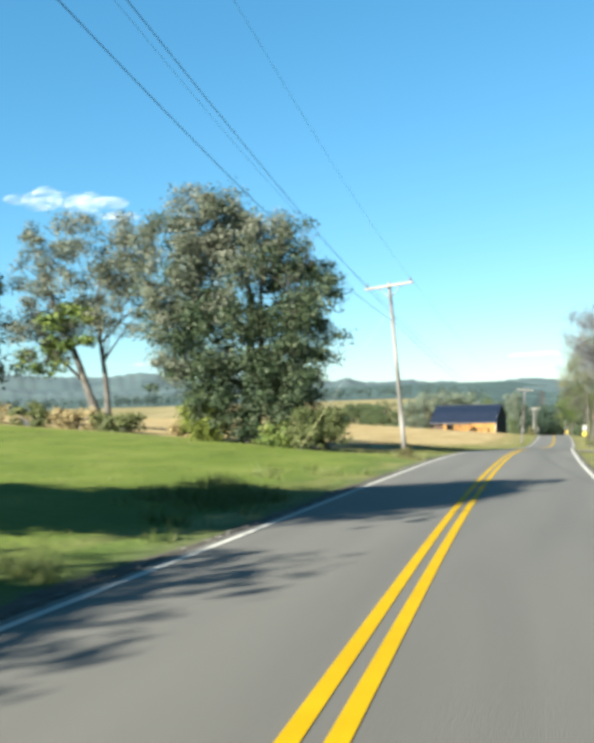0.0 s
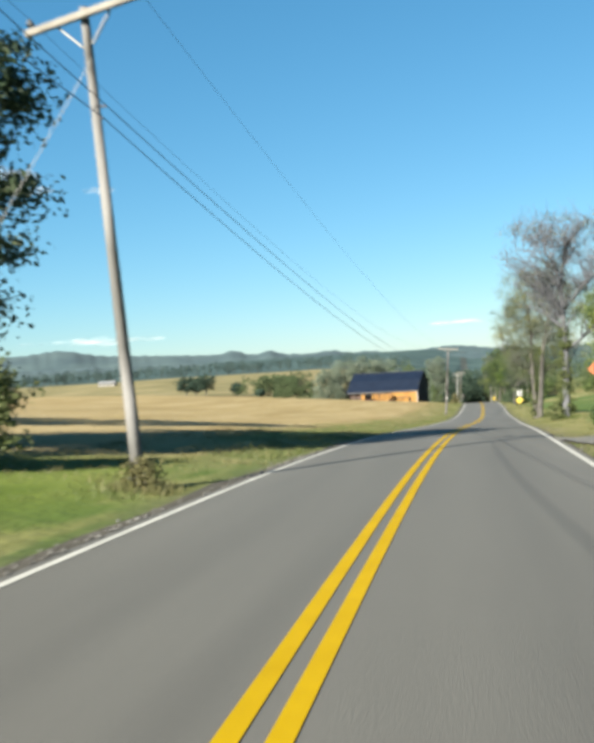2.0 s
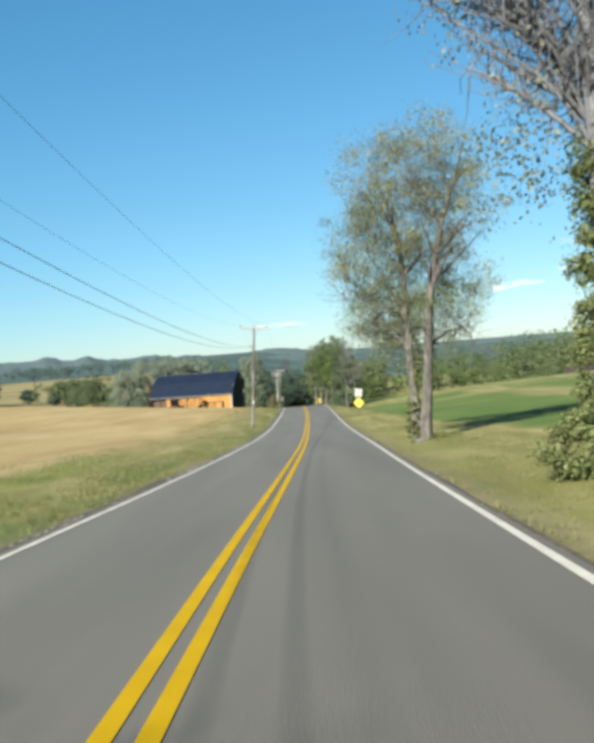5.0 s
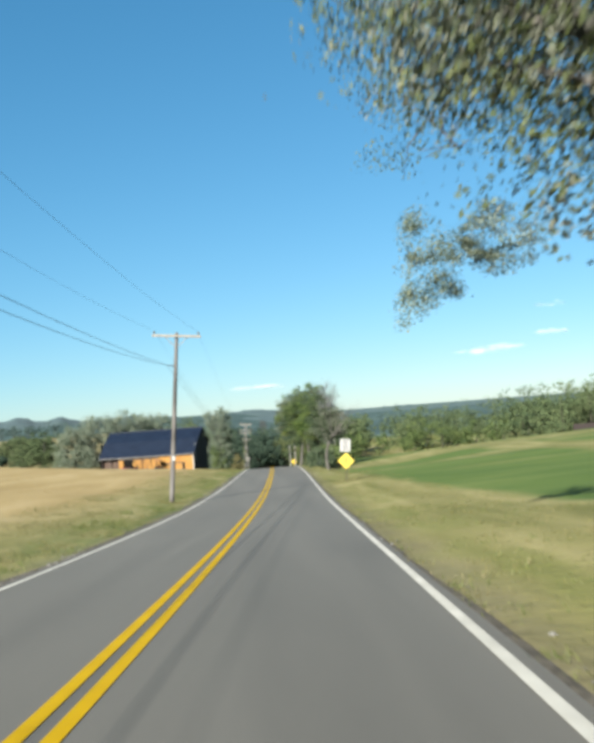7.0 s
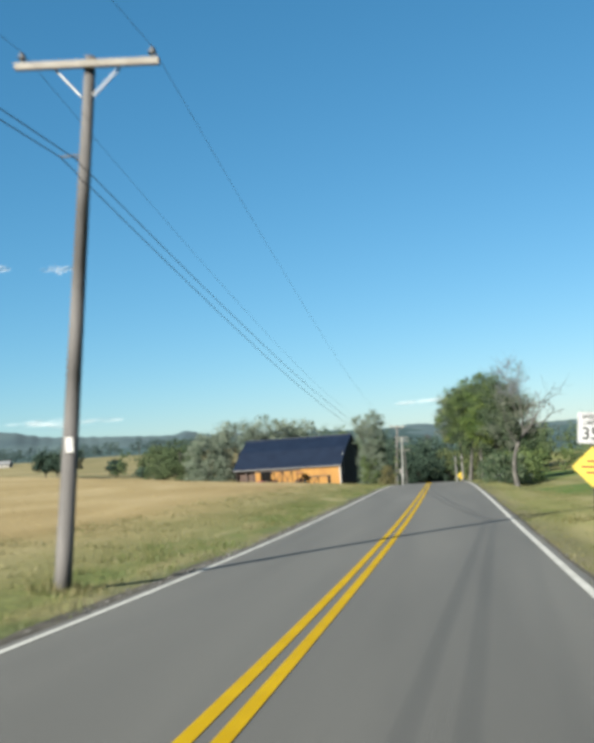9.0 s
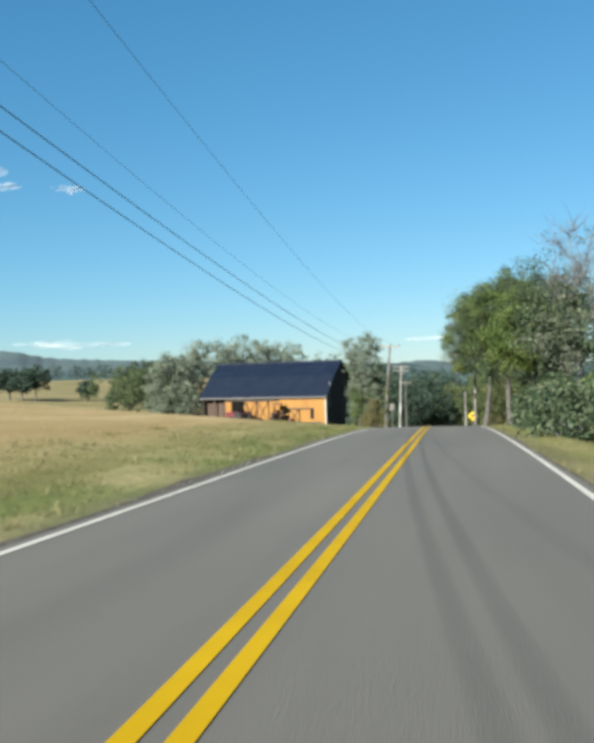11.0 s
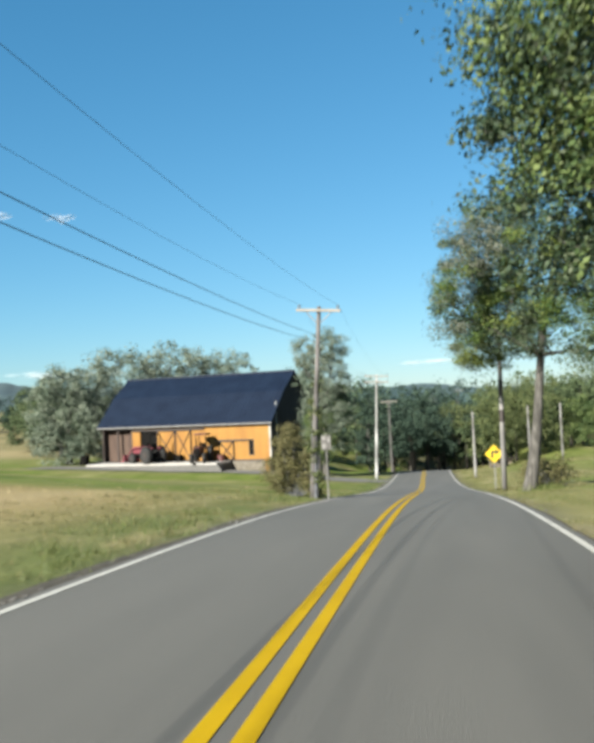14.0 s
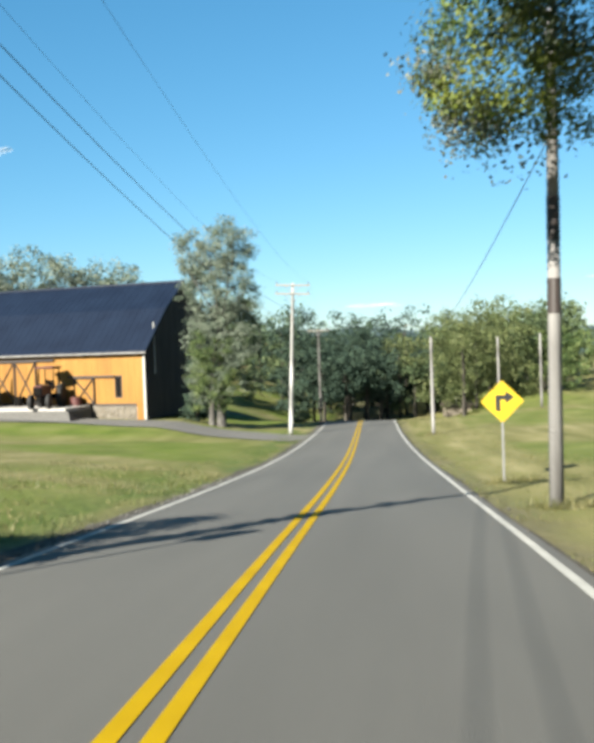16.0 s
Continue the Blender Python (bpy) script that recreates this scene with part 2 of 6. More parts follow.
def ground_material():
    """Lawn, straw field, rough verge and dirt, mixed by place."""
    m = bpy.data.materials.new("grass and field")
    m.use_nodes = True
    n, l = m.node_tree.nodes, m.node_tree.links
    b = n["Principled BSDF"]
    b.inputs["Roughness"].default_value, b.inputs["Specular IOR Level"].default_value = 0.95, 0.1
    geo = n.new("ShaderNodeNewGeometry")
    sep = n.new("ShaderNodeSeparateXYZ")
    l.new(geo.outputs["Position"], sep.inputs[0])

    def tex(scale, stretch=(1, 1, 1), detail=5.0, dist=0.0):
        mp, t = n.new("ShaderNodeMapping"), n.new("ShaderNodeTexNoise")
        mp.inputs["Scale"].default_value = stretch
        l.new(geo.outputs["Position"], mp.inputs[0])
        l.new(mp.outputs[0], t.inputs["Vector"])
        t.inputs["Scale"].default_value, t.inputs["Detail"].default_value, t.inputs["Distortion"].default_value = scale, detail, dist
        return t.outputs[0]

    def ramp(src, stops, lo=0.3, hi=0.7):
        r = n.new("ShaderNodeValToRGB")
        while len(r.color_ramp.elements) < len(stops):
            r.color_ramp.elements.new(1.0)
        for i, e in enumerate(r.color_ramp.elements):
            e.position = lo + (hi - lo) * i / (len(stops) - 1)
        for e, c in zip(r.color_ramp.elements, stops):
            e.color = (*c, 1)
        l.new(src, r.inputs[0])
        return r.outputs[0]

    def math_(op, a, v):
        k = n.new("ShaderNodeMath")
        k.operation = op
        for i, s in ((0, a), (1, v)):
            if isinstance(s, (int, float)):
                k.inputs[i].default_value = s
            else:
                l.new(s, k.inputs[i])
        return k.outputs[0]

    def step(src, lo, hi, wob=0.0, scale=0.15):
        if wob:
            src = math_("ADD", src, math_("MULTIPLY", math_("SUBTRACT", tex(scale), 0.5), wob))
        r = n.new("ShaderNodeMapRange")
        r.interpolation_type = "SMOOTHSTEP"
        r.inputs[1].default_value, r.inputs[2].default_value = lo, hi
        l.new(src, r.inputs[0])
        return r.outputs[0]

    def mix(f, a, c):
        k = n.new("ShaderNodeMix")
        k.data_type = "RGBA"
        l.new(f, k.inputs[0])
        l.new(a, k.inputs[6])
        l.new(c, k.inputs[7])
        return k.outputs[2]

    x, y = sep.outputs[0], sep.outputs[1]
    bow = n.new("ShaderNodeFloatCurve")
    pts = bow.mapping.curves[0].points
    span = 15.0 * (len(ROAD_X) - 1)
    for i, v in enumerate(ROAD_X):
        at = (i / (len(ROAD_X) - 1), 0.5 + v / 10)
        if i in (0, len(ROAD_X) - 1):
            pts[0 if i == 0 else -1].location = at
        else:
            pts.new(*at)
    bow.mapping.update()
    l.new(math_("DIVIDE", y, span), bow.inputs["Value"])
    off = math_("SUBTRACT", x, math_("MULTIPLY", math_("SUBTRACT", bow.outputs[0], 0.5), 10.0))
    lawn = ramp(tex(0.5, (1, 0.5, 1)), [(0.0532, 0.0682, 0.0138), (0.0736, 0.0869, 0.0205), (0.0949, 0.103, 0.0315)])
    turf = ramp(tex(0.5, (1, 0.5, 1)), [(0.044, 0.066, 0.0085), (0.062, 0.084, 0.013), (0.083, 0.1, 0.02)])
    verge = ramp(tex(0.55, (1.3, 0.14, 1), 8.0, 0.5), [(0.068, 0.068, 0.0215), (0.108, 0.1, 0.04), (0.158, 0.14, 0.068)])
    straw = ramp(tex(0.3, (1.2, 0.14, 1), 9.0, 0.5), [(0.146, 0.106, 0.0457), (0.183, 0.139, 0.0659), (0.219, 0.172, 0.0916)])
    green = ramp(tex(0.2, (0.6, 1.6, 1)), [(0.0329, 0.0564, 0.0117), (0.0438, 0.0674, 0.0153), (0.0603, 0.0802, 0.0213)])
    dirt = ramp(tex(6.0), [(0.0365, 0.0311, 0.0238), (0.0731, 0.0641, 0.0512)])
    # left: lawn first, then a straw field behind a rough green strip
    left_field = math_("MULTIPLY", step(math_("MULTIPLY", x, -1), 4.8, 10.5, 4.0, 0.12), step(y, 46, 50, 2.0))
    band = math_("MULTIPLY", step(math_("MULTIPLY", x, -1), 5.5, 7.0, 1.5, 0.2), math_("SUBTRACT", 1.0, step(math_("MULTIPLY", x, -1), 7.5, 9.0, 1.5, 0.2)))
    first = math_("SUBTRACT", 1.0, step(y, 44, 50, 4.0))
    late = math_("MULTIPLY", step(y, 226, 246, 14.0, 0.1), math_("SUBTRACT", 1.0, step(y, 420, 450)))
    col = mix(first, verge, turf)
    col = mix(left_field, col, straw)
    col = mix(math_("MULTIPLY", band, math_("MULTIPLY", math_("MULTIPLY", step(y, 50, 60), math_("SUBTRACT", 1.0, step(y, 95, 120, 10.0))), step(tex(0.09, (1, 0.4, 1)), 0.3, 0.42))), col, lawn)
    col = mix(math_("MULTIPLY", late, step(math_("MULTIPLY", x, -1), 2.0, 3.0)), col, mix(step(tex(0.12, (0.5, 1, 1)), 0.44, 0.64), mix(step(tex(0.3), 0.35, 0.65), turf, lawn), verge))
    near = math_("MULTIPLY", math_("SUBTRACT", 1.0, step(math_("ABSOLUTE", off, 0), 4.2, 6.2, 2.2, 0.3)), math_("ADD", math_("MULTIPLY", step(math_("MULTIPLY", x, -1), 0.0, 1.0), 0.3), 0.36))
    col = mix(near, col, mix(step(tex(0.8, (1.2, 0.3, 1)), 0.4, 0.62), mix(step(math_("MULTIPLY", x, -1), 0.0, 1.0), lawn, green), verge))
    pasture = ramp(tex(0.06, (0.6, 1.4, 1), 7.0), [(0.068, 0.064, 0.027), (0.115, 0.098, 0.047), (0.165, 0.137, 0.073)])
    col = mix(math_("MULTIPLY", step(y, 318, 345, 14.0, 0.05), step(math_("MULTIPLY", x, -1), 40, 60)), col, pasture)
    # right: dry verge, then mown green bands
    strip_y = math_("MULTIPLY", step(y, 183, 187, 5.0, 0.05), math_("SUBTRACT", 1.0, step(y, 198, 206, 8.0, 0.05)))
    edge_x = math_("MULTIPLY", step(x, 20.0, 22.0, 6.0, 0.03), math_("SUBTRACT", 1.0, step(x, 25.0, 28.0, 6.0, 0.03)))
    pale = math_("MAXIMUM", math_("MAXIMUM", strip_y, edge_x), step(tex(0.045, (0.35, 1.0, 1), 2.0), 0.6, 0.7))
    skew = math_("ADD", x, math_("MULTIPLY", math_("SUBTRACT", math_("MINIMUM", y, 190.0), 118.0), 0.03))
    col = mix(step(skew, 8.2, 9.4, 1.6, 0.1), col, mix(step(y, 222, 242, 10, 0.05), mix(math_("MULTIPLY", pale, 0.85), green, verge), mix(step(tex(0.1, (1, 0.6, 1)), 0.4, 0.62), lawn, verge)))
    # far wooded ground, its greens shifted to blue to paint haze
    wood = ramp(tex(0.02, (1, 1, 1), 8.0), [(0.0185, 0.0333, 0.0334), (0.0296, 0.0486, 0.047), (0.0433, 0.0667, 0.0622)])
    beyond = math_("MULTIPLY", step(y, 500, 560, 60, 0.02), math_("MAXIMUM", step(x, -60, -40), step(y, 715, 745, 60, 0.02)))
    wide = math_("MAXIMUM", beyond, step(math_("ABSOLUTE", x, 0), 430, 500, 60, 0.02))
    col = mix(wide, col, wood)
    # worn earth along the tarmac
    edge = math_("SUBTRACT", 1.0, step(math_("ABSOLUTE", off, 0), 3.1, 4.3, 1.0, 0.5))
    col = mix(math_("MULTIPLY", edge, 0.55), col, dirt)
    l.new(col, b.inputs["Base Color"])
    bp = n.new("ShaderNodeBump")
    bp.inputs["Strength"].default_value, bp.inputs["Distance"].default_value = 0.6, 0.09
    l.new(tex(3.5, (1, 1, 1), 8.0), bp.inputs["Height"])
    l.new(bp.outputs[0], b.inputs["Normal"])
    return m


GRASS = ground_material()


# ---- mesh helpers ----
def raw(name, verts, faces, mat, parent=None, label="", smooth=True):
    """A mesh from arrays: verts (n, 3), faces (m, 3) or (m, 4)."""
    verts, faces = np.asarray(verts, np.float32), np.asarray(faces, np.int32)
    me = bpy.data.meshes.new(name)
    k = faces.shape[1]
    me.vertices.add(len(verts))
    me.vertices.foreach_set("co", verts.ravel())
    me.loops.add(faces.size)
    me.loops.foreach_set("vertex_index", faces.ravel())
    me.polygons.add(len(faces))
    me.polygons.foreach_set("loop_start", np.arange(0, faces.size, k, dtype=np.int32))
    me.polygons.foreach_set("use_smooth", np.full(len(faces), smooth))
    me.update(calc_edges=True)
    me.materials.append(mat)
    ob = new(name, me)
    ob.parent = parent
    if label:
        tagged(ob, label)
    return ob


def part(name, bm, mat, parent, label="", smooth=False):
    me = bpy.data.meshes.new(name)
    bmesh.ops.recalc_face_normals(bm, faces=bm.faces)
    for f in bm.faces:
        f.smooth = smooth
    bm.to_mesh(me)
    bm.free()
    me.materials.append(mat)
    ob = new(name, me)
    ob.parent = parent
    if label:
        tagged(ob, label)
    return ob


def thing(name, m, label, category, group="", kind=""):
    ob = new(name)
    ob.matrix_basis = m
    return tagged(ob, label, category, group, kind)


def box(bm, x0, x1, y0, y1, z0, z1, bevel=0.0, m=None):
    r = bmesh.ops.create_cube(bm, size=1.0)
    t = Matrix.Translation(((x0 + x1) / 2, (y0 + y1) / 2, (z0 + z1) / 2)) @ Matrix.Diagonal((x1 - x0, y1 - y0, z1 - z0, 1))
    bmesh.ops.transform(bm, matrix=(m or Matrix()) @ t, verts=r["verts"])
    if bevel:
        es = list({e for v in r["verts"] for e in v.link_edges})
        bmesh.ops.bevel(bm, geom=es, offset=bevel, segments=1, affect="EDGES")
    return bm


def rod(bm, a, b, r0, r1=None, sides=8):
    a, b = Vector(a), Vector(b)
    r = bmesh.ops.create_cone(bm, cap_ends=True, segments=sides, radius1=r0, radius2=r0 if r1 is None else r1, depth=(b - a).length)
    bmesh.ops.transform(bm, matrix=Matrix.Translation((a + b) / 2) @ (b - a).to_track_quat("Z", "Y").to_matrix().to_4x4(), verts=r["verts"])
    return bm


def solid(bm, outline, z0, z1, m=None):
    """A prism over a flat outline of (x, y)."""
    lo = [bm.verts.new((m or Matrix()) @ Vector((x, y, z0))) for x, y in outline]
    hi = [bm.verts.new((m or Matrix()) @ Vector((x, y, z1))) for x, y in outline]
    bm.faces.new(lo[::-1])
    bm.faces.new(hi)
    for i in range(len(lo)):
        j = (i + 1) % len(lo)
        bm.faces.new((lo[i], lo[j], hi[j], hi[i]))
    return bm


def tube(paths, sides=5):
    """Verts and quads of tubes: each path is (points (n, 3), radii (n,))."""
    V, F, base = [], [], 0
    ang = np.linspace(0, 2 * np.pi, sides, endpoint=False)
    for p, r in paths:
        p, r = np.asarray(p, float), np.asarray(r, float)
        d = np.gradient(p, axis=0)
        d /= np.linalg.norm(d, axis=1)[:, None] + 1e-9
        ref = np.where(np.abs(d[:, 2:3]) > 0.9, np.array([[1.0, 0, 0]]), np.array([[0, 0, 1.0]]))
        u = np.cross(d, ref)
        u /= np.linalg.norm(u, axis=1)[:, None] + 1e-9
        w = np.cross(d, u)
        ring = p[:, None] + r[:, None, None] * (np.cos(ang)[None, :, None] * u[:, None] + np.sin(ang)[None, :, None] * w[:, None])
        V.append(ring.reshape(-1, 3))
        k = np.arange(len(p) - 1)[:, None] * sides + np.arange(sides)[None]
        k2 = np.arange(len(p) - 1)[:, None] * sides + (np.arange(sides)[None] + 1) % sides
        F.append((np.stack([k, k2, k2 + sides, k + sides], -1) + base).reshape(-1, 4))
        base += len(p) * sides
    return np.concatenate(V), np.concatenate(F)


# ---- terrain ----
KNOT = np.arange(len(ROAD_Z)) * 15.0


def spline(y, k):
    y = np.asarray(y, float)
    k = np.asarray(k)
    m = np.gradient(k, 15.0)
    i = np.clip((y // 15).astype(int), 0, len(k) - 2)
    t = np.clip((y - i * 15) / 15, 0, 1)
    v = (2 * t**3 - 3 * t**2 + 1) * k[i] + (t**3 - 2 * t**2 + t) * 15 * m[i] + (-2 * t**3 + 3 * t**2) * k[i + 1] + (t**3 - t**2) * 15 * m[i + 1]
    return v + np.minimum(y, 0) * m[0] + np.maximum(y - KNOT[-1], 0) * 0


def dip(y):
    """The road drops into a wooded hollow past the crest."""
    return 2.4 * ss(y, 311, 344)


def road_z(y):
    return spline(y, ROAD_Z) - dip(y)


def road_x(y):
    y = np.asarray(y, float)
    # past the last pole the road bends away to the right under the trees
    return spline(np.clip(y, -400, 330), ROAD_X) * np.where(y < 0, 1, 1) + np.where(y > 318, ((y - 318) / 9.0) ** 2, 0)


def ss(v, lo, hi):
    t = np.clip((np.asarray(v, float) - lo) / (hi - lo), 0, 1)
    return t * t * (3 - 2 * t)


def ripple(x, y):
    return (np.sin(x * 0.31 + y * 0.17) + np.sin(x * 0.13 - y * 0.29 + 1.3) + 0.6 * np.sin(x * 0.83 + y * 0.71) + 0.5 * np.sin(y * 1.13 - x * 0.57)) * 0.25


def ground_z(x, y):
    x, y = np.asarray(x, float), np.asarray(y, float)
    d = x - spline(np.clip(y, -100, 330), ROAD_X)
    a = np.abs(d)
    base = road_z(y) + dip(y) * ss(a, 8, 20)
    left = 0.085 - 0.045 * ss(y, 255, 290) + 0.03 * ss(y, 330, 400)
    right = 0.05 - 0.015 * ss(y, 255, 300)
    rise = np.where(d < 0, left * np.clip(a - 3.6, 0, 115), right * np.clip(a - 3.6, 0, 40))
    rise = rise * (1 - 0.25 * ss(a, 40, 115))
    verge = -0.05 * ss(a, 3.1, 3.5) + 0.04 * ss(a, 4.2, 5.5)
    bumps = ripple(x, y) * 0.12 * ss(a, 3.6, 8)
    bumps = bumps - 0.5 * ss(d, 4.3, 6.5) * ss(y, 160, 178) * (1 - ss(y, 198, 222)) * (1 - ss(d, 10, 20))
    far = 22.0 * ss(np.maximum(y - 520, a - 500), 0, 1500)
    yard = 0.6 * ss(-d, 8, 14) * ss(y, 284, 296) * (1 - ss(y, 330, 350)) * (1 - ss(-d, 60, 80))
    far = far + 5.5 * ss(y, 430, 760) * ss(-d, 20, 90)
    under = np.where(a < 3.05, -0.12, -0.03)
    return base + rise + verge + bumps + far + yard + under


def gz(x, y):
    return float(ground_z(x, y))


def sheet(name, us, vs, mat, lift, follow=True):
    u, v = np.meshgrid(us, vs)
    x = u + (spline(np.clip(v, -100, 330), ROAD_X) if follow else 0)
    z = ground_z(x, v) + lift
    verts = np.stack([x, v, z], -1).reshape(-1, 3)
    w = len(us)
    i = np.arange((len(vs) - 1) * w).reshape(-1, w)[:, :-1].ravel()
    return raw(name, verts, np.stack([i, i + 1, i + 1 + w, i + w], -1), mat)


half = np.concatenate([np.linspace(3.0, 12, 22), np.geomspace(12.8, 130, 34), np.geomspace(160, 4200, 14)])
us = np.concatenate([-half[::-1], [-2.0, 0, 2.0], half])
vs = np.concatenate([-np.geomspace(1500, 26, 12), np.arange(-24, 350, 2.0), np.geomspace(354, 4800, 32)])
tagged(sheet("ground", us, vs, GRASS, 0.0), "gently falling lawns, dry verges and straw-coloured field", "ground", kind="structure")


def strip(name, offs, y0, y1, step, mat, lift, crown=0.03):
    v = np.arange(y0, y1 + step, step)
    u = np.asarray(offs, float)
    tan = np.gradient(road_x(v), v)
    nx = 1 / np.sqrt(1 + tan**2)
    x = road_x(v)[:, None] + u[None] * nx[:, None]
    yy = v[:, None] - u[None] * (tan * nx)[:, None]
    z = np.repeat(road_z(v)[:, None], len(u), 1) + lift - crown * (u[None] / 3.0) ** 2
    verts = np.stack([x, yy, z], -1).reshape(-1, 3)
    w = len(u)
    i = np.arange((len(v) - 1) * w).reshape(-1, w)[:, :-1].ravel()
    return raw(name, verts, np.stack([i, i + 1, i + 1 + w, i + w], -1), mat)


tagged(strip("road", [-3.16, -3.1, -2.2, -1.1, 0, 1.1, 2.2, 3.1, 3.16], -80, 372, 3.0, ASPHALT, 0.0), "worn grey two-lane asphalt road", "road", kind="structure")
for lo, hi in ((-0.175, -0.055), (0.055, 0.175)):
    tagged(strip("centre_line", [lo, hi], -80, 366, 3.0, YELLOW, 0.006), "solid yellow centre line painted on asphalt", "road marking", "road markings", "structure")
for c in (-2.96, 2.96):
    tagged(strip("edge_line", [c - 0.055, c + 0.055], -80, 366, 3.0, WHITE, 0.006), "solid white edge line painted on asphalt", "road marking", "road markings", "structure")


def shoulder(side):
    rng = np.random.default_rng(5 + int(side))
    v = np.arange(-40, 330, 1.0)
    inner = np.full(len(v), 3.1)
    wob = 0.25 * np.sin(v * 0.37 + side) + 0.2 * np.sin(v * 0.91) + rng.normal(0, 0.08, len(v))
    outer = 3.52 + 0.32 * wob if side < 0 else 3.2 + 0.1 * wob
    u = np.stack([inner, inner * 0.5 + outer * 0.5, outer], -1) * side
    x = road_x(v)[:, None] + u
    z = np.maximum(ground_z(x, v[:, None] + 0 * u), road_z(v)[:, None] - 0.12) + np.array([0.0, 0.012 if side < 0 else 0.0, 0.002]) + 0.006
    z[:, 0] = road_z(v) - 0.05
    verts = np.stack([x, np.repeat(v[:, None], 3, 1), z], -1).reshape(-1, 3)
    i = np.arange((len(v) - 1) * 3).reshape(-1, 3)[:, :-1].ravel()
    tagged(raw("road_shoulder", verts, np.stack([i, i + 1, i + 4, i + 3], -1), EARTH), "narrow crumbling road shoulder of dark grit", "shoulder", kind="structure")


shoulder(-1)
shoulder(1)


def draped(name, pts, width, mat, label, category, lift=0.03):
    p = np.array(pts, float)
    t = np.linspace(0, len(p) - 1, 60)
    i = np.clip(t.astype(int), 0, len(p) - 2)
    f = (t - i)[:, None]
    c = p[i] * (1 - f) + p[i + 1] * f
    c[1:-1] = (c[:-2] + c[1:-1] + c[2:]) / 3
    d = np.gradient(c, axis=0)
    nrm = np.stack([-d[:, 1], d[:, 0]], -1) / np.linalg.norm(d, axis=1)[:, None]
    s = np.linspace(-0.5, 0.5, 7)
    w = width * (1 + 0.08 * np.sin(t * 7))
    xy = c[:, None] + nrm[:, None] * (s[None, :, None] * w[:, None, None])
    z = ground_z(xy[..., 0], xy[..., 1]) + lift
    verts = np.concatenate([xy, z[..., None]], -1).reshape(-1, 3)
    k = np.arange(59 * 7).reshape(-1, 7)[:, :-1].ravel()
    return tagged(raw(name, verts, np.stack([k, k + 1, k + 8, k + 7], -1), mat), label, category, kind="structure")


draped("gravel_drive", [(-3.6, 291), (-9, 293.5), (-16, 296), (-26, 299), (-36, 301.5), (-46, 304)], 6.5, GRAVEL, "grey gravel drive in front of the barn", "driveway", 0.05)
draped("driveway", [(2.6, 50.5), (6, 51.5), (12, 53), (22, 55)], 4.5, GRAVEL, "pale gravel driveway beside the road", "driveway", 0.05)
draped("side_lane", [(-3.2, 316), (-9, 319), (-18, 323), (-34, 330)], 4.0, GRAVEL, "narrow gravel lane between lawns", "lane", 0.05)


def skyline(az):
    """Elevation of the wooded hills, in degrees, by the bearing in degrees right of north."""
    el = 0.42 + np.where(az < -4.9, 0.048 * (-4.9 - np.maximum(az, -30)), -0.024 * (az + 4.9))
    for c, h, w in ((-26.0, 0.36, 1.7), (-15.3, 0.27, 0.65), (-12.95, 0.25, 0.6), (-9.0, 0.2, 1.0), (-6.6, 0.13, 0.8), (-1.4, 0.3, 2.1), (8.0, 0.12, 1.5), (15.0, 0.2, 2.0), (-35.0, 0.3, 3.0), (26.0, 0.25, 4.0)):
        el = el + h * np.exp(-(((az - c) / w) ** 2))
    return np.maximum(el, 0.1)


def hills(name, dist, share, seed, a0, a1, depth):
    """A ridge whose crest lies dist + depth away and stands to that share of the skyline."""
    rng = np.random.default_rng(seed)
    az = np.linspace(a0, a1, 700)
    a = np.radians(az)
    rough = 0.02 * np.sin(az * 7.3 + seed) + 0.015 * np.sin(az * 19.0) + rng.normal(0, 0.009, len(a))
    h = (dist + depth) * np.tan(np.radians(skyline(az + 3 * (1 - share) * seed) * share + rough))
    V = []
    for rr, ff in ((dist, -0.6), (dist + depth * 0.3, 0.4), (dist + depth * 0.6, 0.75), (dist + depth * 0.85, 0.94), (dist + depth, 1.0), (dist + depth * 1.6, -0.5)):
        crag = 1 + 0.05 * np.sin(az * 2.1 + rr) if 0 < ff < 0.9 else 1.0
        V.append(np.stack([rr * np.sin(a), 50 + rr * np.cos(a), np.where(ff > 0, h * ff * crag, -30)], -1))
    verts = np.concatenate(V)
    n = len(a)
    i = (np.arange(len(V) - 1)[:, None] * n + np.arange(n - 1)[None]).ravel()
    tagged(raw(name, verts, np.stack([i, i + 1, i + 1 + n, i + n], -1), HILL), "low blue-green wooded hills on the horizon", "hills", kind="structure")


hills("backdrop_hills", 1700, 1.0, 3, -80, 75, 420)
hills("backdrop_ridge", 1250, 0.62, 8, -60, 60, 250)


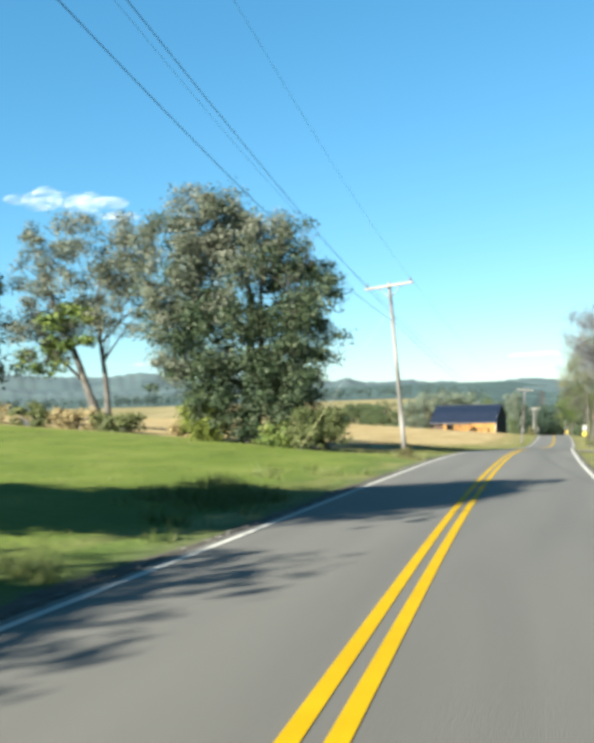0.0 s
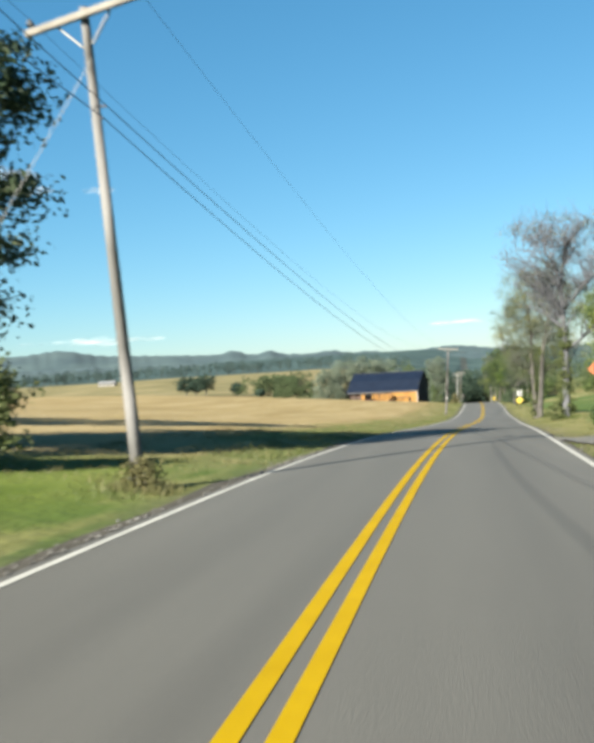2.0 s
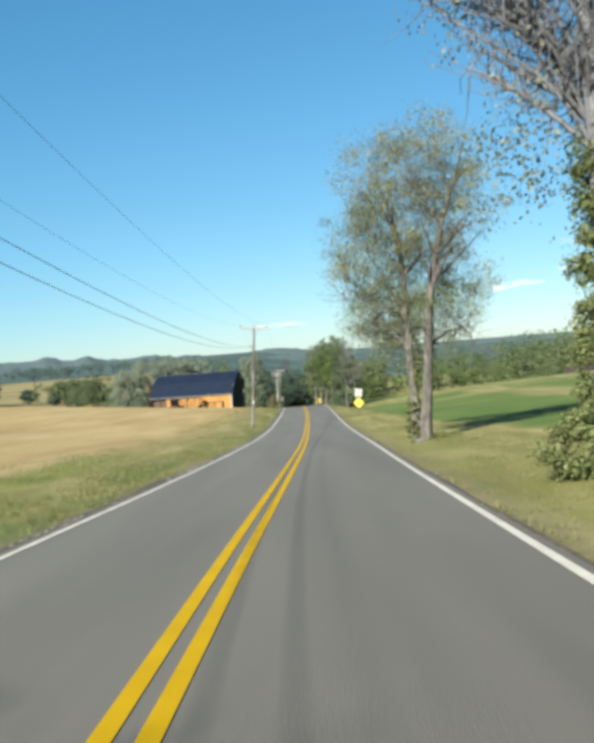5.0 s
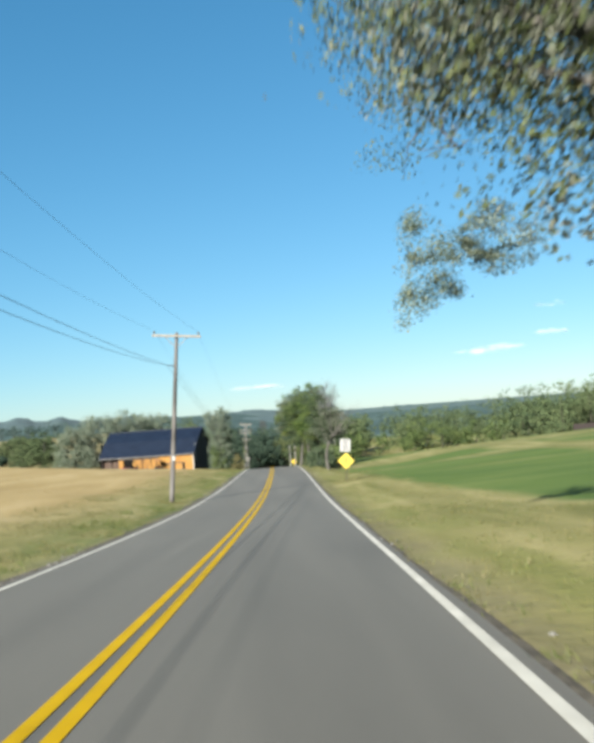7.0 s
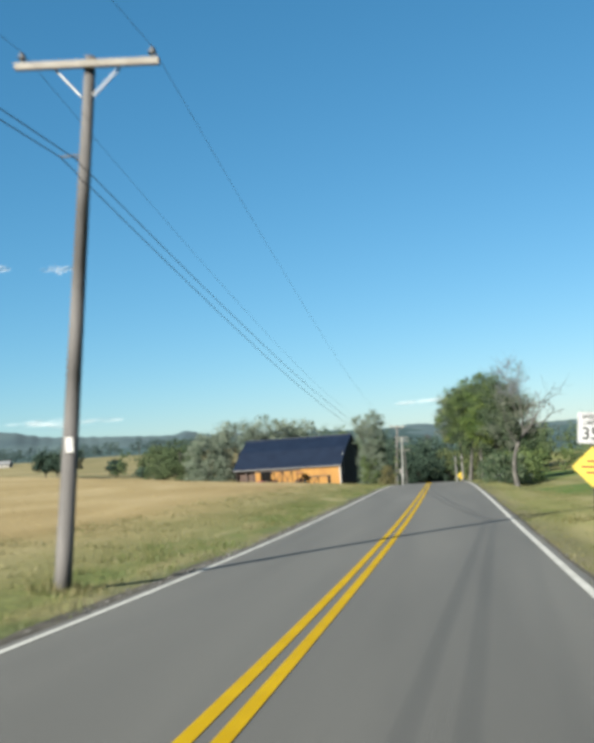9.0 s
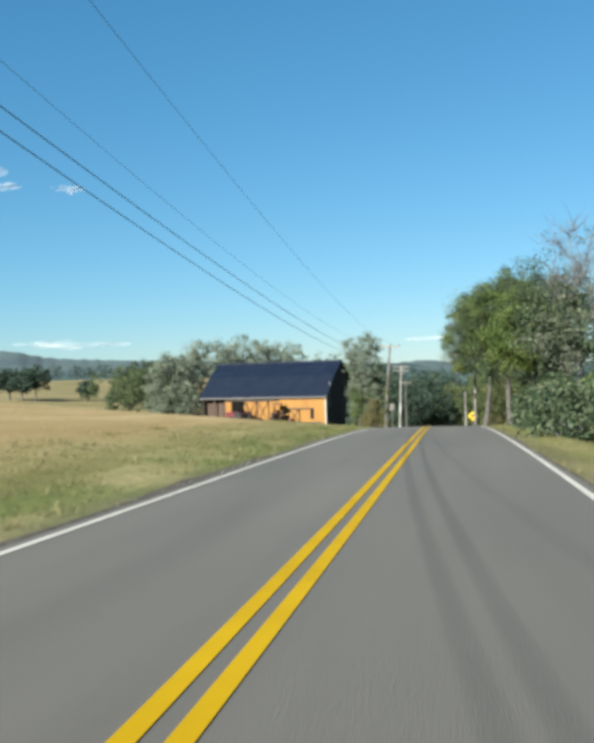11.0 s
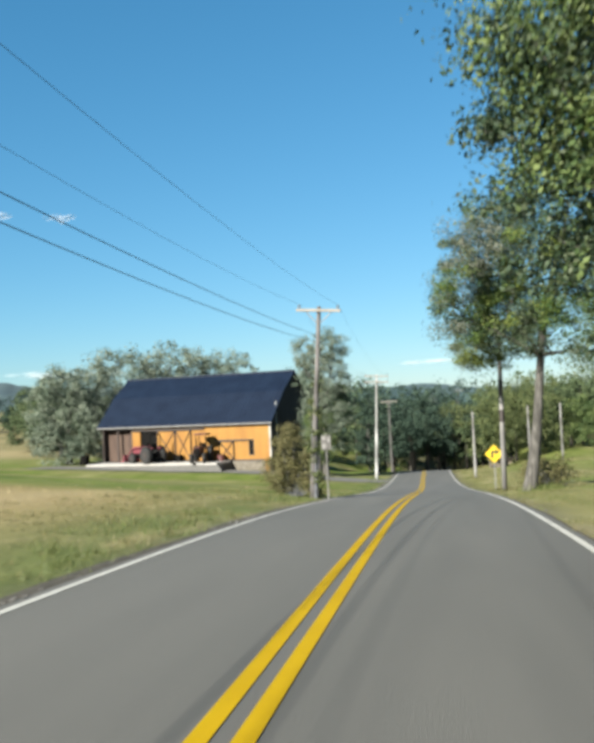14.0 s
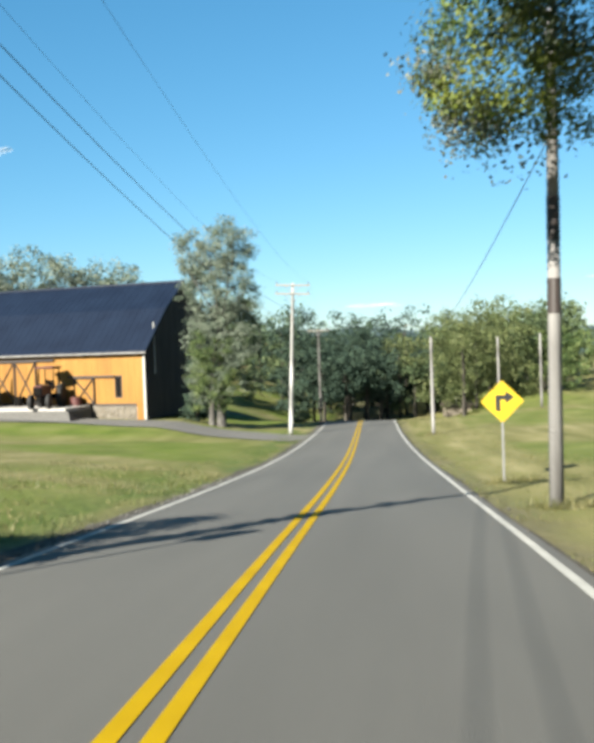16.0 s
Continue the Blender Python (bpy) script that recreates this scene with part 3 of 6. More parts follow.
def cloud_material():
    m = bpy.data.materials.new("thin white cloud")
    m.use_nodes = True
    n, l = m.node_tree.nodes, m.node_tree.links
    geo, mp, t = n.new("ShaderNodeNewGeometry"), n.new("ShaderNodeMapping"), n.new("ShaderNodeTexNoise")
    mp.inputs["Scale"].default_value = (0.006, 0.006, 0.03)
    t.inputs["Scale"].default_value, t.inputs["Detail"].default_value = 1.0, 6.0
    l.new(geo.outputs["Position"], mp.inputs[0])
    l.new(mp.outputs[0], t.inputs["Vector"])
    r = n.new("ShaderNodeMapRange")
    r.inputs[1].default_value, r.inputs[2].default_value, r.inputs[4].default_value = 0.36, 0.85, 0.3
    l.new(t.outputs[0], r.inputs[0])
    b = n["Principled BSDF"]
    b.inputs["Base Color"].default_value, b.inputs["Roughness"].default_value = (0.5, 0.5, 0.5, 1), 1.0
    l.new(r.outputs[0], b.inputs["Alpha"])
    return m


CLOUD = cloud_material()


def cloud(azimuth, elevation, width, height, seed):
    """A flat bank of soft puffs far off; azimuth in degrees right of north."""
    rng = np.random.default_rng(seed)
    dist = 4200.0
    a, e = radians(azimuth), radians(elevation)
    c = Vector((dist * math.sin(a), 150 + dist * math.cos(a), dist * math.tan(e)))
    bm = bmesh.new()
    for k in range(7):
        u = -1 + 2 * (k + 0.5 + rng.uniform(-0.3, 0.3)) / 7
        r = bmesh.ops.create_icosphere(bm, subdivisions=2, radius=1.0)
        sx = dist * math.tan(radians(width)) * 0.5 * (0.2 + 0.1 * rng.random())
        sz = dist * math.tan(radians(height)) * 0.5 * (0.35 + 0.65 * (1 - u * u)) * rng.uniform(0.5, 1)
        off = Vector((u * dist * math.tan(radians(width)) * 0.4, rng.uniform(-30, 30), rng.normal(0, 0.2) * sz))
        m = Matrix.Translation(c) @ Matrix.Rotation(-a, 4, "Z") @ Matrix.Translation(off) @ Matrix.Diagonal((sx, 40, sz, 1))
        bmesh.ops.transform(bm, matrix=m, verts=r["verts"])
    me = bpy.data.meshes.new("cloud")
    for f in bm.faces:
        f.smooth = True
    bm.to_mesh(me)
    bm.free()
    me.materials.append(CLOUD)
    ob = new("cloud", me)
    ob.visible_shadow = False
    tagged(ob, "thin white cloud low over the horizon", "cloud", "clouds", "structure")


for k, args in enumerate(((-31.0, 12.6, 8.0, 1.8), (13.6, 3.4, 5.0, 0.7), (17.6, 4.1, 2.4, 0.4), (17.6, 5.8, 2.0, 0.4), (-23.5, 11.7, 2.0, 0.6), (-27.7, 11.7, 3.4, 0.8), (-24.5, 2.3, 9.0, 0.7), (-1.0, 2.1, 4.0, 0.4))):
    cloud(*args, 300 + k)


# ---- trees ----
def leaves(rng, centres, spread, per, size, droop=0.3):
    """Folded leaf sprays scattered round clump centres, facing out of their clump: verts and triangles."""
    c = np.repeat(centres, per, 0)
    n = len(c)
    ball = rng.normal(0, 1, (n, 3))
    ball *= (1.45 * rng.uniform(0.05, 1, n) ** 0.45 / (np.linalg.norm(ball, axis=1) + 1e-9))[:, None]
    oval = np.repeat(rng.uniform(0.7, 1.35, (len(centres), 3)) * np.array([1, 1, 0.75]) * np.asarray(spread)[:, None], per, 0)
    p = c + (ball + rng.normal(0, 0.28, (n, 3))) * oval
    w = ball / (np.linalg.norm(ball, axis=1)[:, None] + 1e-9) * 0.8 + rng.normal(0, 0.45, (n, 3)) + np.array([0, 0, 0.25])
    w /= np.linalg.norm(w, axis=1)[:, None] + 1e-9
    d = np.cross(w, rng.normal(0, 1, (n, 3)) + np.array([0, 0, droop]))
    d /= np.linalg.norm(d, axis=1)[:, None] + 1e-9
    u = np.cross(w, d)
    s = size * rng.uniform(0.55, 1.3, n)[:, None]
    v = np.stack([p - d * s * 0.5, p + u * s * 0.3 + w * s * 0.1, p + d * s * 0.5, p - u * s * 0.3 + w * s * 0.1], 1).reshape(-1, 3)
    k = np.arange(n)[:, None] * 4
    f = np.concatenate([k + [0, 1, 2], k + [0, 2, 3]], 0)
    return v, f


def clumps(rng, lobes, n):
    """Points inside a set of ellipsoids (x, y, z, rx, ry, rz), thicker towards the skin."""
    vol = np.array([l[3] * l[4] * l[5] for l in lobes]) ** 0.8
    pick = rng.choice(len(lobes), n, p=vol / vol.sum())
    L = np.array(lobes)[pick]
    d = rng.normal(0, 1, (n, 3))
    d /= np.linalg.norm(d, axis=1)[:, None]
    r = rng.uniform(0.25, 1.0, n) ** 0.5
    return L[:, :3] + d * r[:, None] * L[:, 3:]


def tree(name, label, x, y, h, lobes, leaf, count=90, per=150, size=0.3, spread=0.6, trunk=0.25, lean=(0, 0), limbs=45, bark=BARK, seed=1, twigs=0, group="", forks=1, extra=None, bend=1.4, fork_lean=None, flare=0.45, taper=1.15, first=7, fork_off=None):
    """lobes are in metres from the foot. twigs: bare sprays without leaves. extra: (lobes, material, count, per, size)."""
    rng = np.random.default_rng(seed)
    root = thing(name, pose(x, y, gz(x, y) - 0.05), label, "tree", group)
    top = max(l[2] + 0.4 * l[5] for l in lobes)
    paths, stems = [], []
    for k in range(forks):
        t = np.linspace(0, 1, 30)
        dx, dy = lean[0] + (rng.choice([-1, 1]) * rng.uniform(0.1, 0.2) * top if k else 0), lean[1] + (rng.normal(0, 0.07) * top if k else 0)
        if k and fork_lean:
            dx, dy = fork_lean
        wob = np.stack([np.sin(t * 6 + k * 2 + seed), np.cos(t * 5 + seed + k)], -1) * 0.03 * top * t[:, None]
        off = (0.35 * k * math.cos(k * 2.1 + seed), 0.35 * k * math.sin(k * 2.1 + seed))
        curve = bend
        if k and fork_off:
            off, curve = fork_off, 2.6
        p = np.stack([off[0] + dx * t**curve + wob[:, 0], off[1] + dy * t**curve + wob[:, 1], top * t], -1)
        r = trunk * ((0.9 if fork_off else 0.7) if k else 1) * (1 - 0.94 * t) ** taper * (1 + flare * np.exp(-t * 18)) * (1 + rng.normal(0, 0.045, 30))
        paths.append((p, r))
        stems.append((p, r))
    cs = clumps(rng, lobes, count)
    bare = clumps(rng, lobes, twigs) if twigs else np.zeros((0, 3))
    # main limbs run to the lobes, lesser branches leave the nearest wood below each clump
    nodes = [(q, rr) for p, r in stems for q, rr in zip(p[first::3], r[first::3])]
    t7 = np.linspace(0, 1, 8)[:, None]

    def branch(e, thick):
        pts = np.array([q for q, _ in nodes])
        flat = np.hypot(pts[:, 0] - e[0], pts[:, 1] - e[1])
        cost = np.linalg.norm(pts - e, axis=1) + 3.0 * np.maximum(0, pts[:, 2] - e[2] + 0.2 + 0.7 * flat)
        j = int(np.argmin(cost))
        s, r0 = nodes[j]
        r0 = min(thick, r0 * 0.75)
        mid = (s + e) / 2 + np.array([0, 0, 0.14 * np.linalg.norm(e - s)]) + rng.normal(0, 0.12, 3) * np.linalg.norm(e - s) * 0.5
        q = (1 - t7) ** 2 * s + 2 * t7 * (1 - t7) * mid + t7**2 * e
        rr = np.linspace(r0, 0.2 * r0 + 0.006, 8)
        paths.append((q, rr))
        return list(zip(q[2:], rr[2:]))

    for lb in lobes:
        nodes += branch(np.array(lb[:3]) + rng.normal(0, 0.3, 3) * np.array(lb[3:]), trunk * 0.4)
    for _ in range(max(3, limbs // 8)):
        nodes += branch(clumps(rng, lobes, 1)[0], trunk * 0.3)
    for e in cs[:limbs]:
        branch(e, 0.06)
    for e in bare:
        q = branch(e, 0.05)
        for _ in range(15):
            b = q[rng.integers(1, 6)][0]
            g = b + rng.normal(0, 0.5, 3) + np.array([0, 0, 0.3])
            paths.append((np.stack([b, (b + g) / 2 + rng.normal(0, 0.08, 3), g]), np.array([0.011, 0.008, 0.005])))
    v, f = tube(paths[:forks], 11)
    v2, f2 = tube(paths[forks:], 4)
    raw("trunk", np.concatenate([v, v2]), np.concatenate([f, f2 + len(v)]), bark, root)
    v, f = leaves(rng, cs, rng.uniform(0.6, 1.3, len(cs)) * spread, per, size)
    v[:, 2] = np.maximum(v[:, 2], 0.02)
    raw("crown", v, f, leaf, root)
    for ex in extra or ():
        lb, mt, cn, pr, sz, nm = ex
        c2 = clumps(rng, lb, cn)
        v, f = leaves(rng, c2, rng.uniform(0.6, 1.2, cn) * min(0.45, 0.45 * min(min(q[3:]) for q in lb)), pr, sz)
        v[:, 2] = np.maximum(v[:, 2], 0.02)
        raw(nm, v, f, mt, root)
    return root


def bush(name, label, x, y, lobes, leaf, count=40, per=120, size=0.16, spread=0.3, seed=1, bark=TWIG, category="bush"):
    rng = np.random.default_rng(seed)
    root = thing(name, pose(x, y, gz(x, y) - 0.03), label, category)
    cs = clumps(rng, lobes, count)
    cs[:, 2] = np.abs(cs[:, 2])
    paths = []
    for e in cs[:26]:
        s = np.array([e[0] * 0.25, e[1] * 0.25, 0.0])
        t = np.linspace(0, 1, 5)[:, None]
        mid = (s + e) / 2 + np.array([0, 0, 0.2])
        paths.append(((1 - t) ** 2 * s + 2 * t * (1 - t) * mid + t**2 * e, np.linspace(0.03, 0.006, 5)))
    v, f = tube(paths, 4)
    raw("stem", v, f, bark, root)
    v, f = leaves(rng, cs, rng.uniform(0.6, 1.3, count) * spread, per, size)
    v[:, 2] = np.maximum(v[:, 2], 0.01)
    raw("foliage", v, f, leaf, root)
    return root


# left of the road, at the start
# paler grey leaves on the sunward side paint sunlight into the dark crown
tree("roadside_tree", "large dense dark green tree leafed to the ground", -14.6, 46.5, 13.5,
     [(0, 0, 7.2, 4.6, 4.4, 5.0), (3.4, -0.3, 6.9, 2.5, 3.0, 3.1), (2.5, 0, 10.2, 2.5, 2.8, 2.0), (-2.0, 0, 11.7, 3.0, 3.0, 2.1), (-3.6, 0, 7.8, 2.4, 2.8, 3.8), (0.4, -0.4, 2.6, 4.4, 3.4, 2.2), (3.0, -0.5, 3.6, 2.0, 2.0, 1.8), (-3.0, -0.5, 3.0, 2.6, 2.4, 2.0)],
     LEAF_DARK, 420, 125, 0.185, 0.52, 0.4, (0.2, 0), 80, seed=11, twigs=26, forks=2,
     extra=[([(-3.0, -2.4, 9.4, 2.6, 1.8, 3.2), (-1.6, -1.8, 12.2, 2.8, 2.0, 1.6), (-3.4, -2.0, 6.0, 1.9, 1.6, 2.6), (-0.6, -3.2, 8.8, 2.4, 1.3, 2.6), (1.6, -2.2, 10.6, 2.0, 1.4, 1.6)], LEAF_GREY, 200, 140, 0.16, "sun_toned_foliage"),
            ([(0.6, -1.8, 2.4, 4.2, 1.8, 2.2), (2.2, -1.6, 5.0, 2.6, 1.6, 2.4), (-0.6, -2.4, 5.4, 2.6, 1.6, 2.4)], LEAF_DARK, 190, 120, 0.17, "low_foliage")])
tree("roadside_tree", "tall open tree with a leaning forked trunk", -26.6, 53, 14,
     [(-1.8, 0, 10.4, 4.4, 3.6, 3.8), (0.8, 0, 8.0, 3.0, 3.0, 2.2), (-4.4, 0, 6.5, 2.8, 2.6, 2.4), (2.0, 0, 11.4, 2.2, 2.0, 2.4)],
     LEAF_GREY, 210, 120, 0.19, 0.52, 0.32, (-4.6, 0), 60, seed=12, twigs=18, forks=2, bend=0.8, fork_lean=(-0.6, 0.5),
     extra=[([(-1.2, -1.5, 6.8, 2.2, 1.6, 1.6), (-4.2, -1, 4.6, 1.6, 1.2, 1.4)], LEAF_MID, 34, 80, 0.28, "low_foliage")])
tree("roadside_tree", "dark spreading tree at the field edge", -37.5, 50, 14,
     [(0, 0, 8.5, 4.5, 4.5, 4.8), (2.5, 0, 4.0, 2.5, 2.5, 2.2)], LEAF_DARK, 110, 100, 0.34, 0.7, 0.35, seed=13)
bush("shrub", "yellow-green shrub at the foot of a tree", -16.6, 45.0, [(0, 0, 1.2, 1.25, 1.1, 1.2), (0.5, 0, 2.1, 0.7, 0.7, 0.8)], LEAF_YELLOW_SUN, 46, 120, 0.17, 0.35, 21)
bush("shrub", "dry olive-green roadside shrub", -9.9, 43.2, [(0, 0, 0.8, 1.5, 1.1, 0.9), (0.7, 0, 1.5, 0.8, 0.8, 0.8), (-0.5, -0.3, 1.2, 0.9, 0.7, 0.8)], LEAF_OLIVE, 90, 100, 0.14, 0.28, 22)
bush("shrub", "low green roadside shrub", -12.0, 44.0, [(0, 0, 0.6, 1.2, 1.0, 0.6)], LEAF_MID, 34, 100, 0.18, 0.3, 23)
for k in range(9):
    bush("weed_clump", "tall dry weeds along the field edge", -19.5 - 3.2 * k + random.uniform(-0.8, 0.8), 48 + random.uniform(-1, 1.5),
         [(0, 0, 0.6, 1.7, 0.7, 0.75)], LEAF_OLIVE if k % 2 else STRAW, 24, 70, 0.2, 0.3, 30 + k, category="weeds")
# trees beside the start of the drive, whose shade lies over the lawn and the road
for k, (x, y, hh) in enumerate(((-13.5, -7.5, 9.4), (-15.5, 1.5, 12.3), (-21, -3, 11.2), (-12.6, 3.8, 12.4))):
    tree("roadside_tree", "leafy roadside tree beside the lawn", x, y, hh,
         [(0, 0, hh * 0.62, 2.7, 2.7, hh * 0.36), (1.2, 0.6, hh * 0.8, 1.7, 1.7, hh * 0.16), (1.8, 0.4, hh * 0.6, 2.2, 2.2, hh * 0.18)], LEAF_MID, 100, 80, 0.34, 0.6, 0.28, seed=40 + k)

# right of the road, first pair
tree("roadside_tree", "tall grey nearly bare tree with ivy round its trunk", 5.25, 82.4, 13,
     [(-1.3, 0, 9.8, 2.1, 2.2, 2.2), (0.6, 0.6, 11.0, 2.0, 2.0, 1.4), (3.0, 0, 9.4, 2.6, 2.4, 2.6), (2.2, 0.3, 6.6, 2.2, 1.8, 1.6), (-0.3, 0, 7.6, 1.7, 1.6, 1.5)],
     LEAF_GREY, 70, 90, 0.09, 0.5, 0.22, (0.7, 0.2), 80, bark=TWIG, seed=51, twigs=250, flare=0.25, taper=0.85,
     extra=[([(0, 0, 0.9, 0.55, 0.5, 1.1), (0.05, 0, 2.6, 0.42, 0.4, 1.5), (0.15, 0, 4.6, 0.34, 0.34, 1.3), (-0.6, -0.2, 0.5, 0.6, 0.4, 0.6)], LEAF_OLIVE, 150, 120, 0.075, "ivy"),
            ([(1.6, 0.5, 4.6, 1.5, 1.5, 1.0), (-0.9, 0.3, 5.4, 1.2, 1.2, 1.2), (1.0, 0.3, 6.6, 1.6, 1.5, 1.3)], LEAF_GREY, 50, 90, 0.09, "low_foliage"),
            ([(2.2, 0.2, 6.0, 1.8, 1.6, 1.3), (2.8, 0.4, 4.4, 1.5, 1.5, 1.1)], LEAF_OLIVE, 50, 100, 0.09, "middle_foliage")])
# olive and lightened olive clumps stand for the sunlit foliage by colour
tree("roadside_tree", "ivy-clad tree with drooping grey-green foliage", 5.03, 102.6, 13,
     [(-1.3, 0.9, 5.4, 1.6, 1.8, 1.4), (-1.9, 0.6, 8.0, 1.5, 1.8, 1.8), (-0.7, 6.4, 6.6, 1.5, 2.0, 1.4), (2.2, 4.6, 5.8, 1.6, 1.7, 1.5), (0.8, 5.0, 7.2, 1.6, 1.7, 1.2),
      (0.3, 0.7, 10.6, 2.4, 2.3, 2.0), (0.8, 0.4, 8.2, 2.3, 2.2, 1.4), (1.9, 1.4, 3.9, 0.9, 1.0, 0.7)],
     LEAF_GREY, 230, 170, 0.056, 0.36, 0.22, (2.0, -0.3), 120, bark=BARK_MOTTLED, seed=52, twigs=60, forks=2, fork_lean=(-0.7, 3.6), fork_off=(-0.24, 0.12), flare=0.4, taper=0.75, first=9,
     extra=[([(-0.42, 0.0, 0.8, 0.34, 0.3, 1.0), (-0.2, 0.0, 2.2, 0.14, 0.2, 1.2), (-0.12, 0.1, 3.4, 0.12, 0.18, 0.9)], LEAF_OLIVE, 90, 120, 0.055, "ivy"),
            ([(-0.3, 1.2, 3.7, 1.4, 1.4, 1.0), (-1.1, 1.0, 4.4, 1.2, 1.4, 0.9), (0.9, 1.4, 4.4, 1.1, 1.3, 0.9)], LEAF_GREY, 40, 90, 0.085, "low_foliage"),
            ([(-0.3, 11.4, 4.85, 0.6, 0.8, 0.8), (-0.6, 11.6, 3.85, 0.4, 0.5, 0.5), (0.0, 11.5, 4.1, 0.35, 0.5, 0.35), (0.75, 10.1, 4.7, 0.9, 1.0, 0.6)], LEAF_SILVER, 100, 110, 0.052, "drooping_foliage"),
            ([(-1.4, 1.4, 5.7, 1.9, 2.0, 1.6), (0.3, 0.9, 9.6, 2.5, 2.5, 2.6), (-0.6, 6.9, 6.6, 1.6, 2.2, 1.5), (-1.9, 0.4, 8, 1.6, 1.8, 2.0), (1.8, 4.8, 6.4, 1.8, 1.8, 1.6)], LEAF_OLIVE, 150, 160, 0.056, "sun_toned_foliage"),
            ([(-0.6, 0.6, 4.7, 2.3, 2.0, 1.5), (1.3, 0.7, 4.9, 1.5, 1.6, 1.3)], LEAF_OLIVE, 90, 120, 0.066, "lower_foliage"),
            ([(-2.2, 0.5, 7.4, 1.4, 1.6, 1.6), (0.0, 0.6, 8.4, 2.6, 2.2, 1.8), (1.1, 0.6, 11.0, 2.4, 2.0, 1.9), (-1.0, 0.5, 10.4, 1.8, 1.8, 1.8), (2.4, 0.6, 9.2, 1.6, 1.6, 1.8), (0.2, 2.4, 5.4, 2.2, 1.4, 1.4), (1.8, 1.0, 6.2, 1.7, 1.5, 1.6)], LEAF_OLIVE_SUN, 260, 115, 0.078, "upper_foliage")])
# yellower leaves towards the sun put light into the crown's colour
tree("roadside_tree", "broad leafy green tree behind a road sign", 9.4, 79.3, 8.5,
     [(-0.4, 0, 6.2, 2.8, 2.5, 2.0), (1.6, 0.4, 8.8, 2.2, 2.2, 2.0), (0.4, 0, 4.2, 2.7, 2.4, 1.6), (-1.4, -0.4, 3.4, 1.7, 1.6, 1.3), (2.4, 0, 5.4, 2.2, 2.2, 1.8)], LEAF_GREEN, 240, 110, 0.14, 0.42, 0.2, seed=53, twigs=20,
     extra=[([(-1.0, -1.4, 5.0, 1.8, 1.2, 1.8)], LEAF_YELLOW_SUN, 34, 110, 0.15, "sun_toned_foliage")])
for k, (x, y, r) in enumerate(((4.9, 63.2, 0.45), (6.3, 60.4, 0.6), (7.8, 61.2, 0.7), (5.6, 66.0, 0.4))):
    bush("weed_clump", "green weeds beside a gravel driveway", x, y, [(0, 0, r * 0.6, r, r, r * 0.6)], LEAF_OLIVE if k % 2 else LEAF_GREEN, 30, 70, 0.1, 0.2, 140 + k, category="weeds")

# by the speed sign and beyond
def bare_tree(x, y, label, seed):
    """A crooked trunk that leans to the right and splits into bent bare limbs."""
    rng = np.random.default_rng(seed)
    root = thing("dead_tree", pose(x, y, gz(x, y) - 0.05), label, "tree")
    bole = np.array([(0, 0, 0), (-0.12, 0, 0.9), (-0.05, 0, 1.8), (0.2, 0.05, 2.6), (0.6, 0.05, 3.15), (0.95, 0.1, 3.5)])
    paths = [(bole, np.array([0.2, 0.15, 0.135, 0.125, 0.11, 0.085]))]

    def limb(a, b, r, depth):
        n = 7
        t = np.linspace(0, 1, n)[:, None]
        span = np.linalg.norm(b - a)
        q = a * (1 - t) + b * t + np.array([0, 0, -0.1 * span]) * np.sin(np.pi * t) + np.cumsum(rng.normal(0, 0.05 * span, (n, 3)), 0) * t * (1 - t) * 2
        paths.append((q, np.linspace(r, r * 0.35, n)))
        if depth:
            for k in range(6 if depth > 1 else 5):
                s_ = q[rng.integers(2, n)]
                e = s_ + (b - a) / span * span * rng.uniform(0.12, 0.3) + rng.normal(0, 0.2, 3) * span
                limb(s_, e, r * 0.42, depth - 1)

    for k, (a, b, r) in enumerate(((5, (2.6, 0.3, 4.6), 0.07), (5, (1.7, -0.3, 5.3), 0.065), (4, (0.6, 0.3, 5.2), 0.06), (3, (-0.4, -0.2, 4.4), 0.04), (4, (2.2, 0.6, 3.9), 0.04), (5, (2.2, -0.5, 5.2), 0.05), (4, (1.1, 0.6, 5.4), 0.05))):
        limb(bole[a], np.array(b), r, 2)
    v, f = tube(paths, 6)
    raw("trunk", v, f, BARK, root)
    cs = np.array([(-0.5, 0.1, 3.6), (-0.8, 0, 4.2), (-0.4, 0.2, 3.0)])
    v, f = leaves(rng, cs, np.full(3, 0.35), 60, 0.14)
    raw("foliage", v, f, LEAF_DARK, root)


bare_tree(6.3, 185.5, "bare dead roadside tree with bent limbs", 61)
